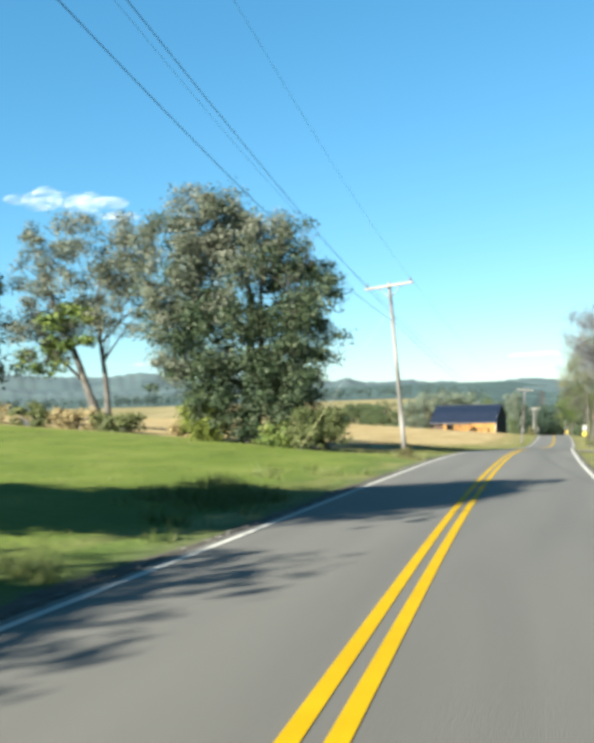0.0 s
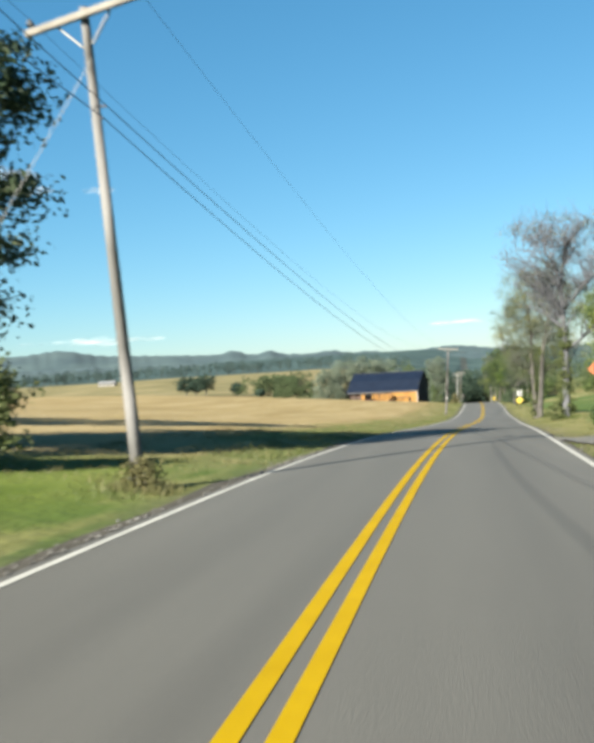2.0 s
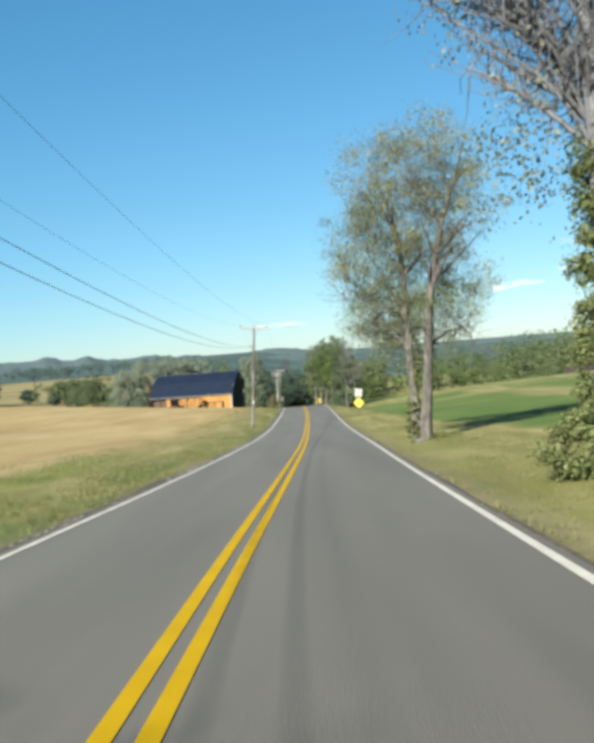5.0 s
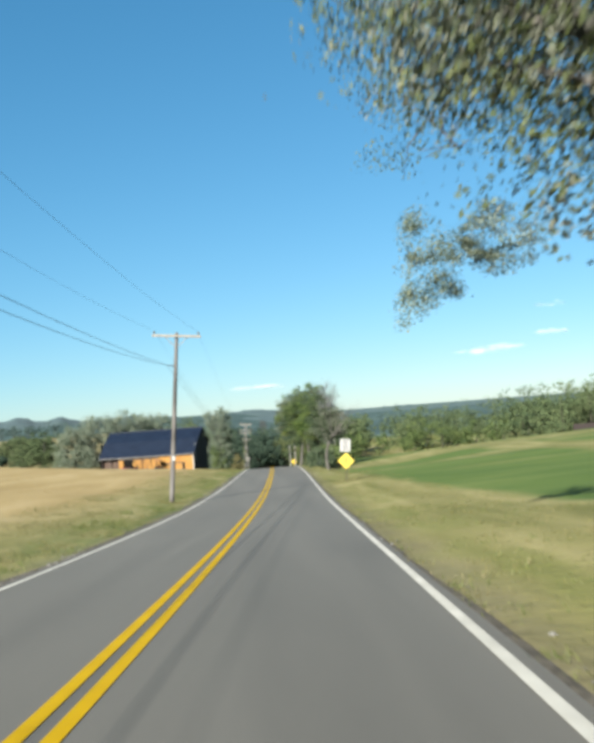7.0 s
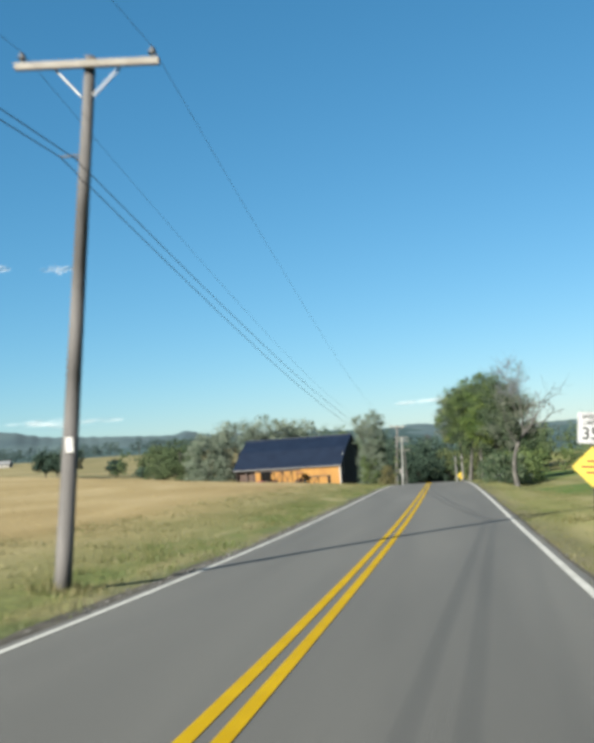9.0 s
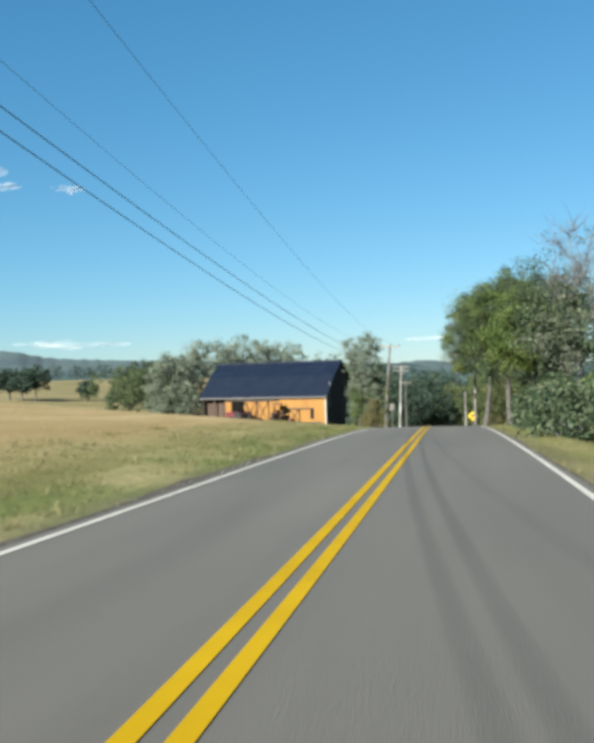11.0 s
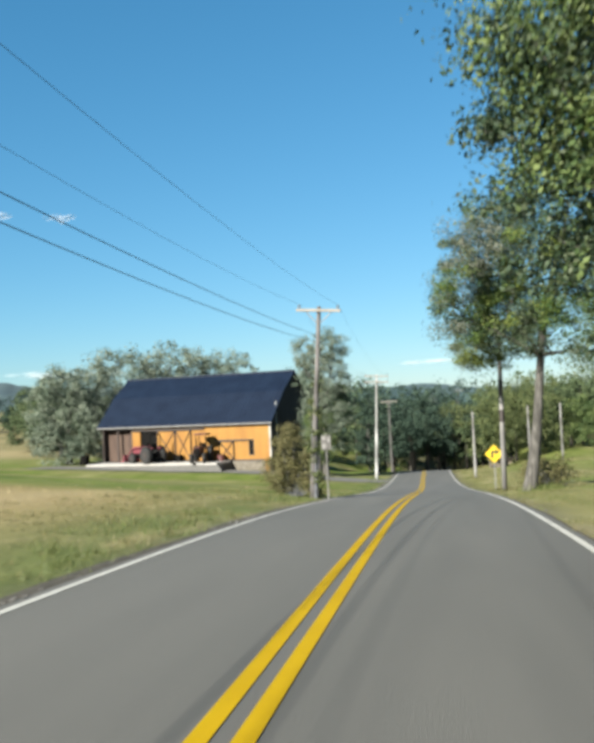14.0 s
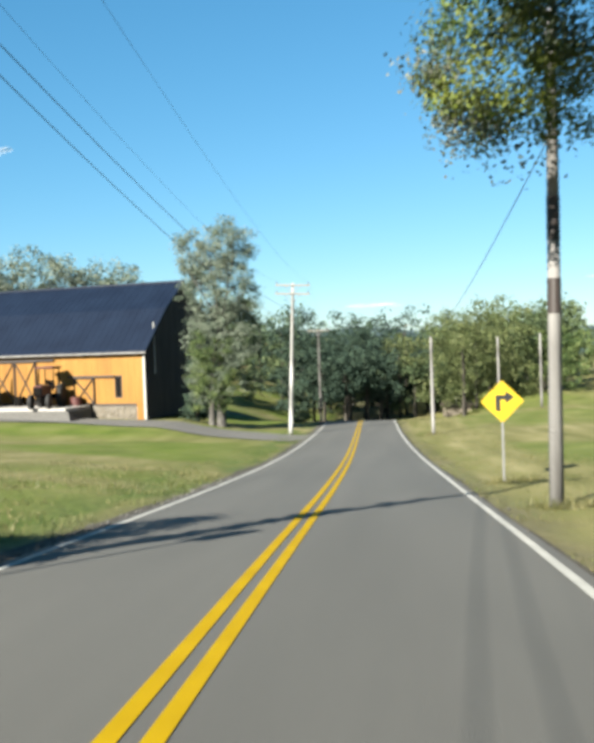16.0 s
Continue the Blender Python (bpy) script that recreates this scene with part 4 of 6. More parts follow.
# dark clumps behind the grey ones paint shade into the lower crown
tree("roadside_tree", "thin tree with a sparse bare top", 7.7, 201.6, 10, [(-0.1, 0, 8.6, 1.2, 1.2, 1.4), (-0.3, 0, 6.8, 1.2, 1.2, 1.4)], LEAF_GREY, 20, 60, 0.1, 0.4, 0.13, seed=62, twigs=22, bark=TWIG,
     extra=[([(0.2, 0, 4.9, 1.7, 1.7, 1.9), (-0.9, 0.2, 5.4, 1.7, 1.7, 1.8), (0.5, 0, 3.0, 1.3, 1.4, 1.4)], LEAF_DARK, 110, 110, 0.13, "shade_toned_foliage"),
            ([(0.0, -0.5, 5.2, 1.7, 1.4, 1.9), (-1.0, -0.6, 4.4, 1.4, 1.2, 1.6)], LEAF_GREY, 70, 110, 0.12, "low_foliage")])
for k, (x, y) in enumerate(((6.0, 192), (7.6, 197), (6.4, 203), (7.2, 209))):
    bush("thicket", "tangled green roadside thicket", x, y, [(0, 0, 1.0, 1.5, 3.0, 1.3)], LEAF_GREEN if k % 2 else LEAF_DARK, 50, 90, 0.17, 0.4, 65 + k)
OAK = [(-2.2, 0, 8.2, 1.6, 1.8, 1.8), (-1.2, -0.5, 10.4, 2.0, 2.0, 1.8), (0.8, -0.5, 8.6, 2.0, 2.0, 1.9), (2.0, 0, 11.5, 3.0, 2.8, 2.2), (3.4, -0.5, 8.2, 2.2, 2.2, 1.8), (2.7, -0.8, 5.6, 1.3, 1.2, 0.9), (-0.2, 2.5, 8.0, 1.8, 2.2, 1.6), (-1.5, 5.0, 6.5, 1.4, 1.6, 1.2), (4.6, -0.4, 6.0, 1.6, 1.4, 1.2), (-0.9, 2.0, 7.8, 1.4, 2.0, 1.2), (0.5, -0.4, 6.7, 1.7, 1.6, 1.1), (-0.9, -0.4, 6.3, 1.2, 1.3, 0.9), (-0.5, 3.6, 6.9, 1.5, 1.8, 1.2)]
# sun and shade are coloured in: dark leaves inside, brighter copies shifted sunward
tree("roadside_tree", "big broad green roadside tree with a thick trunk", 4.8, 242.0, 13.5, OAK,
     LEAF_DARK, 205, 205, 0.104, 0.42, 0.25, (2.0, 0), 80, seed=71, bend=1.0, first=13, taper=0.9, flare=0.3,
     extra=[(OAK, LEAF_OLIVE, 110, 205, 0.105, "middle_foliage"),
            ([(x, y - 0.6, z + 0.25, rx, ry, rz) for x, y, z, rx, ry, rz in OAK], LEAF_MID, 140, 205, 0.105, "sun_toned_foliage"),
            ([(-1.5, 4.6, 6.4, 1.5, 1.7, 1.3), (-0.9, 5.2, 5.6, 1.0, 1.2, 0.7), (1.2, -1.6, 8.8, 1.6, 1.0, 1.4), (3.2, -1.6, 6.6, 1.2, 0.9, 1.0)], LEAF_YELLOW_SUN, 44, 240, 0.08, "drooping_foliage"),
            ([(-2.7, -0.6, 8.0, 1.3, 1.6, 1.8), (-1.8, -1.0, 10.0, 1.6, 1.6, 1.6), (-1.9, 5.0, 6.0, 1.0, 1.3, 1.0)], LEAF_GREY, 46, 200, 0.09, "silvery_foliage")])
# both row trees: brighter leaf colours on the sunward face paint the light
tree("roadside_tree", "leafy green tree in a roadside row", 5.6, 218.0, 10, [(-0.5, 0, 6.4, 2.9, 2.9, 3.1), (-0.8, 0.5, 4.0, 2.1, 2.0, 1.3), (-1.7, 0, 6.9, 1.9, 1.9, 1.9), (0.4, 0, 7.9, 2.5, 2.4, 2.0)],
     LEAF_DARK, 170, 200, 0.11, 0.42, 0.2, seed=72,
     extra=[([(-0.6, -0.8, 6.6, 2.8, 2.4, 3.0), (0.4, -0.8, 7.9, 2.3, 2.0, 1.9), (-1.6, -0.6, 6.9, 1.6, 1.6, 1.8)], LEAF_GREEN, 120, 200, 0.11, "middle_foliage"), ([(0.4, -1.6, 6.0, 2.4, 1.4, 2.6), (0.6, -1.2, 7.6, 2.0, 1.4, 1.7)], LEAF_MID, 80, 200, 0.11, "sun_toned_foliage")])
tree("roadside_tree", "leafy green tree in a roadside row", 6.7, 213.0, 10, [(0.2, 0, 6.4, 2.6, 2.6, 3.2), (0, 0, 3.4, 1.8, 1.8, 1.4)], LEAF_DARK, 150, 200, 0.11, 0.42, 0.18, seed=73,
     extra=[([(-0.8, -1.0, 5.6, 1.8, 1.5, 2.4)], LEAF_MID, 110, 150, 0.12, "sun_toned_foliage")])
bush("thicket", "tangled dry weeds round a tree foot", 6.2, 244.0, [(-0.4, 0, 0.6, 1.1, 1.8, 0.7)], LEAF_DRY, 50, 70, 0.1, 0.3, 75)
bush("thicket", "tangled dry weeds beside a pole", 5.8, 246.5, [(-0.3, 0, 0.6, 0.8, 1.4, 0.65)], LEAF_DRY, 44, 60, 0.09, 0.28, 76)

# round the barn
# dark leaves on the side away from the sun colour in its shade
tree("poplar", "tall broad columnar silvery poplar beside the barn", -11.6, 300.5, 16.4,
     [(1.0, 0, 13.9, 1.9, 1.9, 2.3), (-1.7, 0, 13.2, 1.5, 1.6, 1.9), (-0.2, 0, 12.4, 2.3, 2.0, 2.2), (-0.9, 0, 9.8, 2.1, 2.1, 2.8), (1.2, 0, 10.2, 1.9, 1.9, 3.0), (-0.6, 0, 6.6, 2.1, 2.0, 2.8), (1.3, 0, 6.8, 1.7, 1.8, 2.6), (-0.2, 0, 3.6, 2.3, 2.0, 2.0)],
     LEAF_SILVER, 370, 112, 0.15, 0.4, 0.3, seed=81, forks=3, extra=[([(-0.6, -1.0, 3.4, 1.9, 1.3, 2.4), (-0.4, -1.4, 6.2, 1.5, 0.8, 1.6)], LEAF_GREEN, 90, 100, 0.13, "low_foliage"), ([(2.1, 1.0, 5.6, 1.0, 1.2, 4.2), (2.3, 0.8, 9.6, 0.8, 1.0, 2.6)], LEAF_DARK, 70, 100, 0.15, "shade_toned_foliage")])
for k, (x, y, hh, w) in enumerate(((-46.5, 314, 13.0, 0.9), (-42, 321, 16.4, 1.1), (-36, 326, 17.2, 1.15), (-30, 331, 16.2, 1.05))):
    tree("willow", "broad rounded silvery green tree behind the barn", x, y, hh,
         [(0, 0, hh * 0.55, 5.8 * w, 5.4 * w, hh * 0.41), (2.5, -1, hh * 0.35, 3.4 * w, 3.2 * w, hh * 0.3), (-2.2, -1, hh * 0.4, 3.2 * w, 3.2 * w, hh * 0.34), (0, -2, hh * 0.17, 5.0 * w, 3.4 * w, hh * 0.16), (0.2, -0.5, hh * 0.77, 4.6 * w, 4.2 * w, hh * 0.19)],
         LEAF_SILVER, 350, 58, 0.3, 0.62, 0.4, seed=85 + k)
tree("roadside_tree", "grey-green spreading tree beyond the barn", -62, 346, 13.5, [(0, 0, 8.0, 5.0, 4.6, 5.2), (-2, -1, 4.6, 4.0, 3.6, 3.2), (2.5, -1, 5.6, 3.4, 3.2, 3.6), (4.5, -2, 2.6, 3.0, 2.6, 2.2)], WOODS, 210, 80, 0.28, 0.6, 0.35, seed=89)
tree("roadside_tree", "dull grey-green tree beyond the barn", -69, 352, 12.0, [(0, 0, 7.0, 4.2, 4.0, 4.6), (-1, -1, 3.4, 4.0, 3.4, 2.8)], WOODS, 150, 80, 0.28, 0.6, 0.3, seed=90)
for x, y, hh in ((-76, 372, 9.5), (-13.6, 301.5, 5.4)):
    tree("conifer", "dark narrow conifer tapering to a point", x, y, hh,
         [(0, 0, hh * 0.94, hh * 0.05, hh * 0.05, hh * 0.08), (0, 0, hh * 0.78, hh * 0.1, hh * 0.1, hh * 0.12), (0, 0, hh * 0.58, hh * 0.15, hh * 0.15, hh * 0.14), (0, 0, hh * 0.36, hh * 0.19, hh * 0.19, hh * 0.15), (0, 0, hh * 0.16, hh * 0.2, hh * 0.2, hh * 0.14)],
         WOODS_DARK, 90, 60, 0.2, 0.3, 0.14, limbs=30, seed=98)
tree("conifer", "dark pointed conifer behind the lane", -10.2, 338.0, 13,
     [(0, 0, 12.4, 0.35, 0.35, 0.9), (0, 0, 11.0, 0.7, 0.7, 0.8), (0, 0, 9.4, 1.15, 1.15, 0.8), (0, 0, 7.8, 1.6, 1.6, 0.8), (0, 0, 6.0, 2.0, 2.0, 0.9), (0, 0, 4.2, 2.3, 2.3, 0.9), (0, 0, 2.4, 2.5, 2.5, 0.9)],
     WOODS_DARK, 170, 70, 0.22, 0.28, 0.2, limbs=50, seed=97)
bush("weed_clump", "dry brown weeds round a pole foot", -5.35, 41.75, [(0, 0, 0.25, 0.28, 0.28, 0.28)], LEAF_DRY, 30, 60, 0.06, 0.16, 98, category="weeds")
bush("shrub", "tall olive-brown shrub and vines round a utility pole", -5.0, 242.2, [(-0.1, 0, 1.8, 0.7, 0.7, 1.4), (0.5, 0, 1.1, 0.6, 0.6, 1.0), (-0.5, 0, 0.9, 0.9, 0.8, 0.9), (1.0, -0.4, 0.6, 0.6, 0.5, 0.6)], LEAF_DRY, 180, 90, 0.08, 0.22, 91)

# lone trees out in the field
for k, (x, y, hh) in enumerate(((-123, 402, 9.0), (-113, 398, 10.0), (-118, 400, 8.5), (-102, 408, 5.5), (-89, 396, 2.6))):
    tree("field_tree", "dark round tree standing in the far field", x, y, hh, [(0, 0, hh * 0.62, hh * 0.45, hh * 0.45, hh * 0.34)], WOODS_DARK, 60, 40, 0.7, 0.9, 0.25, limbs=20, seed=95 + k)


def woods(name, label, n, box4, h0, h1, mat, seed, size=0.8, per=26, low=True):
    """Many crowns joined into one mass. box4: x0, x1, y0, y1."""
    rng = np.random.default_rng(seed)
    x, y = rng.uniform(box4[0], box4[1], n), rng.uniform(box4[2], box4[3], n)
    if box4[2] < 372:
        off = x - road_x(np.minimum(y, 372))
        x = np.where(np.abs(off) < 4.5, x + np.where(off < 0, -4.5, 4.5), x)
    h = h0 + (h1 - h0) * rng.beta(1.4, 1.6, n)
    z = ground_z(x, y)
    cs, sp = [], []
    for k in range(n):
        w = h[k] * rng.uniform(0.2, 0.3)
        lobes = [(rng.normal(0, 0.6) * w, rng.normal(0, 0.6) * w, h[k] * g, w * q, w * q, h[k] * 0.15) for g, q in (((0.24, 0.9), (0.42, 1.15), (0.6, 1.1), (0.74, 0.9), (0.84, 0.6)) if low else ((0.5, 1.2), (0.62, 1.4), (0.74, 1.15), (0.84, 0.7)))]
        cs.append(np.array([x[k], y[k], z[k]]) + clumps(rng, lobes, 46 if per > 9 else 24))
        sp.append(h[k] * rng.uniform(0.035, 0.065, len(cs[-1])))
    v, f = leaves(rng, np.concatenate(cs), np.concatenate(sp), max(6, per * 2 // 3), size)
    root = raw(name, v, f, mat)
    tagged(root, label, "woods", kind="stuff")
    paths = []
    for k in range(0, n, 2 if low else 1):
        p = np.array([[x[k], y[k], z[k] - 0.2], [x[k] + 0.1, y[k], z[k] + h[k] * 0.35], [x[k], y[k] + 0.2, z[k] + h[k] * 0.7]])
        paths.append((p, np.array([0.22, 0.16, 0.06])))
    v, f = tube(paths, 4)
    raw("trunks", v, f, BARK_DARK, root)


# the gloom where the road ends is put into this foliage colour
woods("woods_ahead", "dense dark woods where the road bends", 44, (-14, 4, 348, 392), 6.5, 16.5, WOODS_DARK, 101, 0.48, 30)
woods("woods_ahead", "dark woodland beyond the lawn", 45, (-45, -12, 358, 405), 7, 15.5, WOODS, 102, 0.5, 28)
woods("woods_ahead", "green woods beside the bend of the road", 22, (4, 16, 348, 392), 6.5, 14, WOODS, 115, 0.42, 44)
woods("woods_right", "green woodland along the lower field", 80, (8, 80, 345, 395), 8, 14.5, WOODS, 103, 0.55, 20)
woods("woods_right", "sunlit trees at the edge of the woods", 18, (12, 62, 336, 347), 5.5, 10.5, LEAF_GREEN, 109, 0.3, 60)
# dark leaf colour carries the shade under these crowns
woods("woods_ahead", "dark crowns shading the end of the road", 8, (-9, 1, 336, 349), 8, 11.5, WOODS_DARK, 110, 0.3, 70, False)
woods("woods_ahead", "olive green trees over the bend of the road", 10, (3, 15, 335, 349), 10, 14, LEAF_OLIVE, 116, 0.3, 70)
woods("woods_left", "grey-green treeline behind the field", 26, (-96, -74, 396, 430), 7, 10, WOODS, 104, 0.45, 36)
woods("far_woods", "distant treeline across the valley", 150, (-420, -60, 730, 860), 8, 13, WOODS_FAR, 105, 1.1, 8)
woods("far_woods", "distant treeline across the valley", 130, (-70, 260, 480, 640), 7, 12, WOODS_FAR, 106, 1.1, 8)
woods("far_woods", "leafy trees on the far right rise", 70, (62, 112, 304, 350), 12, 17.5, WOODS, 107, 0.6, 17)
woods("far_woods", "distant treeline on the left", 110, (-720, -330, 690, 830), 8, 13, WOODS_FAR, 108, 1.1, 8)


# ---- utility poles and cables ----
def utility_pole(x, y, top, lean, mat, label, arms=(0.18,), turn=0.0, tag=False, r=0.15, clamps=(1.92, 2.3), sides=(0.17, -0.36), reach=1.22):
    """Foot at x, y; top: height of the tip; lean: metres by which the tip is off the foot."""
    z = gz(x, y) - 0.1
    h = top - z
    root = thing("utility_pole", pose(x, y, z), label, "utility pole", "utility poles")
    axis = Vector((lean[0], lean[1], h))
    bm = bmesh.new()
    n = 10
    for i in range(n):
        a, b = axis * (i / n), axis * ((i + 1) / n)
        rod(bm, a, b, r * (1 - 0.35 * i / n), r * (1 - 0.35 * (i + 1) / n), 12)
    bmesh.ops.remove_doubles(bm, verts=bm.verts, dist=0.002)
    part("shaft", bm, mat, root, smooth=True)
    tips = []
    tilt = math.degrees(math.atan2(lean[0], h))
    for k, down in enumerate(arms):
        c = axis * ((h - down) / h)
        m = pose(c.x, c.y - 0.16, c.z, 0, tilt, turn)
        arm = part("crossarm", box(bmesh.new(), -reach, reach, -0.045, 0.045, -0.058, 0.058, 0.01, m), ARM_WOOD, root, "bleached wooden crossarm")
        for s in (-1, 1):
            bm = rod(bmesh.new(), m @ Vector((0.55 * s, 0.07, -0.05)), m @ Vector((0.1 * s, 0.09, -0.5)), 0.022, sides=6)
            part("brace", bm, STEEL, root)
            ins = bmesh.new()
            rod(ins, m @ Vector(((reach - 0.12) * s, 0, 0.07)), m @ Vector(((reach - 0.12) * s, 0, 0.14)), 0.02, sides=8)
            rod(ins, m @ Vector(((reach - 0.12) * s, 0, 0.12)), m @ Vector(((reach - 0.12) * s, 0, 0.17)), 0.07, 0.06, 10)
            rod(ins, m @ Vector(((reach - 0.12) * s, 0, 0.17)), m @ Vector(((reach - 0.12) * s, 0, 0.23)), 0.05, 0.03, 10)
            part("insulator", ins, CERAMIC, root)
            tips.append(Vector((x, y, z)) + m @ Vector(((reach - 0.12) * s, 0, 0.23)))
    low = []
    for k, down in enumerate(clamps):
        c = axis * ((h - down) / h)
        side = Vector((sides[k], -0.02, 0))
        bm = rod(bmesh.new(), c, c + side, 0.018, sides=6)
        part("cable_clamp", bm, TRIM_DARK, root)
        low.append(Vector((x, y, z)) + c + side)
    if tag:
        c = axis * 0.27
        part("marker_plate", box(bmesh.new(), c.x - 0.02, c.x + 0.11, c.y - r - 0.01, c.y - r + 0.01, c.z - 0.12, c.z + 0.12, 0.004), TRIM_PALE, root, "white marker plate")
    return tips, low


p0 = utility_pole(-4.3, -23, 16.2, (0.3, 0), POLE_WOOD, "weathered wooden utility pole beside the road", clamps=(2.71, 3.35), sides=(0.44, 0.14))
p1 = utility_pole(-5.4, 41.8, 6.62, (-0.46, 0.0), POLE_PALE, "pale leaning wooden utility pole with one crossarm", turn=-15, r=0.115, clamps=(1.7, 1.9), sides=(0.21, 0.13))
p2 = utility_pole(-3.85, 142.2, 1.34, (0.8, 0.3), POLE_WOOD, "weathered leaning utility pole with a white marker plate", tag=True, r=0.135, clamps=(1.68, 1.62), sides=(-0.16, -0.42))
p3 = utility_pole(-4.05, 241.4, -3.6, (0.7, -0.4), POLE_WOOD, "grey utility pole overgrown with vines", r=0.13, turn=-8, clamps=(1.16, 1.42), sides=(-0.12, -0.2), reach=0.95)
p4 = utility_pole(-5.9, 296.6, -5.0, (0.5, 0), POLE_WHITE, "whitish bleached utility pole with stacked crossarms", arms=(0.15, 0.75))
p6 = utility_pole(-6.6, 332, -7.7, (0, 0), POLE_WOOD, "dark utility pole with a single crossarm")
p9 = utility_pole(4.0, 420, -6.0, (0, 0), POLE_WOOD, "utility pole among the trees")


def cable(a, b, sag, r, label, mat=CABLE):
    t = np.linspace(0, 1, 40)
    p = np.array(a)[None] * (1 - t[:, None]) + np.array(b)[None] * t[:, None]
    p[:, 2] -= sag * 4 * t * (1 - t)
    v, f = tube([(p, np.full(40, r))], 6)
    tagged(raw("overhead_cable", v, f, mat), label, "cable", "overhead cables")


line = [p0, p1, p2, p3, p4, p6]
for a, b, (thin, upper, lower) in zip(line, line[1:], ((1.7, 1.14, 1.7), (2.0, 1.8, 2.08), (2.15, 1.62, 1.79), (0.8, 0.8, 0.9), (0.4, 0.4, 0.5))):
    for k in (0, 1):
        cable(a[0][k], b[0][k], thin, 0.004, "thin grey power wire hung between poles", WIRE)
        cable(a[1][k], b[1][k], lower if k else upper, 0.0085, "thick black cable hung between poles")


def slim_pole(x, y, h, r, mat, label, lean=(0, 0), bands=()):
    z = gz(x, y) - 0.1
    root = thing("service_pole", pose(x, y, z), label, "pole", "service poles")
    bm = bmesh.new()
    for i in range(6):
        a, b = Vector((lean[0], lean[1], h)) * (i / 6), Vector((lean[0], lean[1], h)) * ((i + 1) / 6)
        rod(bm, a, b, r * (1 - 0.05 * i), r * (1 - 0.05 * (i + 1)), 10)
    bmesh.ops.remove_doubles(bm, verts=bm.verts, dist=0.002)
    part("shaft", bm, mat, root, smooth=True)
    for k, (z0, z1) in enumerate(bands):
        bm = rod(bmesh.new(), Vector((lean[0], lean[1], h)) * (z0 / h), Vector((lean[0], lean[1], h)) * (z1 / h), r * (1 - 0.3 * z0 / h) + 0.006, sides=12)
        part("band", bm, TRIM_DARK, root, "dark wrapped band")
    return Vector((x + lean[0], y + lean[1], z + h))


s7 = slim_pole(4.2, 249.0, 8.6, 0.13, POLE_PALE, "tall pale pole with dark wrapped bands beside the road", (0.1, 0), ((3.45, 4.05), (4.7, 5.45)))
s5 = slim_pole(3.9, 292.0, 6.4, 0.12, POLE_PALE, "slim pale pole beside the lower road")
s8 = slim_pole(11.5, 322, 7.4, 0.13, POLE_PALE, "slim pale pole at the field edge")
s9 = slim_pole(15.5, 322, 7.2, 0.13, POLE_PALE, "slim pale pole at the field edge")
cable(s7 - Vector((0, 0, 2.0)), s5, 0.5, 0.012, "thin black service wire along the verge")

mb = thing("notice_board", pose(-3.32, 241.0, gz(-3.32, 241.0) - 0.05), "weathered grey board with pale notices on a slim post", "notice board")
part("post", box(bmesh.new(), -0.025, 0.025, -0.025, 0.025, 0, 2.75, 0.006), POLE_PALE, mb)
board = part("panel", box(bmesh.new(), -0.2, 0.2, -0.045, -0.025, 2.08, 2.68, 0.006), POLE_WOOD, mb)
for bx, bz, bw, bh in ((-0.09, 2.56, 0.15, 0.14), (0.1, 2.48, 0.13, 0.2), (-0.06, 2.24, 0.2, 0.2)):
    part("notice", box(bmesh.new(), bx - bw / 2, bx + bw / 2, -0.05, -0.045, bz - bh / 2, bz + bh / 2), POLE_PALE, board)

# vines climbing the third pole
vine = bush("pole_vine", "leafy vine climbing a utility pole", -3.92, 241.3, [(0.12, 0, 2.6, 0.2, 0.2, 2.4), (0.25, 0, 4.4, 0.16, 0.16, 1.2)], LEAF_OLIVE, 46, 34, 0.12, 0.14, 92, category="vine")

mail = thing("mailbox", pose(-5.0, 312.1, gz(-5.0, 312.1) - 0.05), "dark mailbox on a slim dark post", "mailbox")
part("post", box(bmesh.new(), -0.06, 0.06, -0.06, 0.06, 0, 2.3, 0.01), TRIM_DARK, mail)
part("box", box(bmesh.new(), -0.14, 0.14, -0.5, 0.1, 1.05, 1.35, 0.08), BLACK, mail)
bush("hedge", "low dark clipped hedge beside the lane", -6.8, 312.4, [(0, 0, 0.5, 0.9, 0.6, 0.45)], LEAF_DARK, 30, 70, 0.14, 0.2, 143, category="hedge")

# guy wire of the first pole
gw = thing("guy_wire", pose(-10.3, 41.2, gz(-10.3, 41.2)), "steel guy wire with a yellow plastic guard", "guy wire")
tip = Vector((-5.6, 41.4, 5.6)) - Vector((-10.3, 41.2, gz(-10.3, 41.2)))
part("wire", rod(bmesh.new(), (0, 0, 0), tip, 0.008, sides=6), STEEL, gw)
part("guard", rod(bmesh.new(), tip * 0.02, tip * 0.3, 0.02, 0.02, 8), GUARD, gw, "yellow plastic guard")


# ---- road signs ----
def letters(body, size):
    c = bpy.data.curves.new("lettering", "FONT")
    c.body, c.size, c.align_x, c.align_y, c.extrude, c.offset = body, size, "CENTER", "CENTER", 0.002, size * 0.022
    tmp = bpy.data.objects.new("lettering", c)
    me = bpy.data.meshes.new_from_object(tmp)
    bpy.data.objects.remove(tmp)
    return me


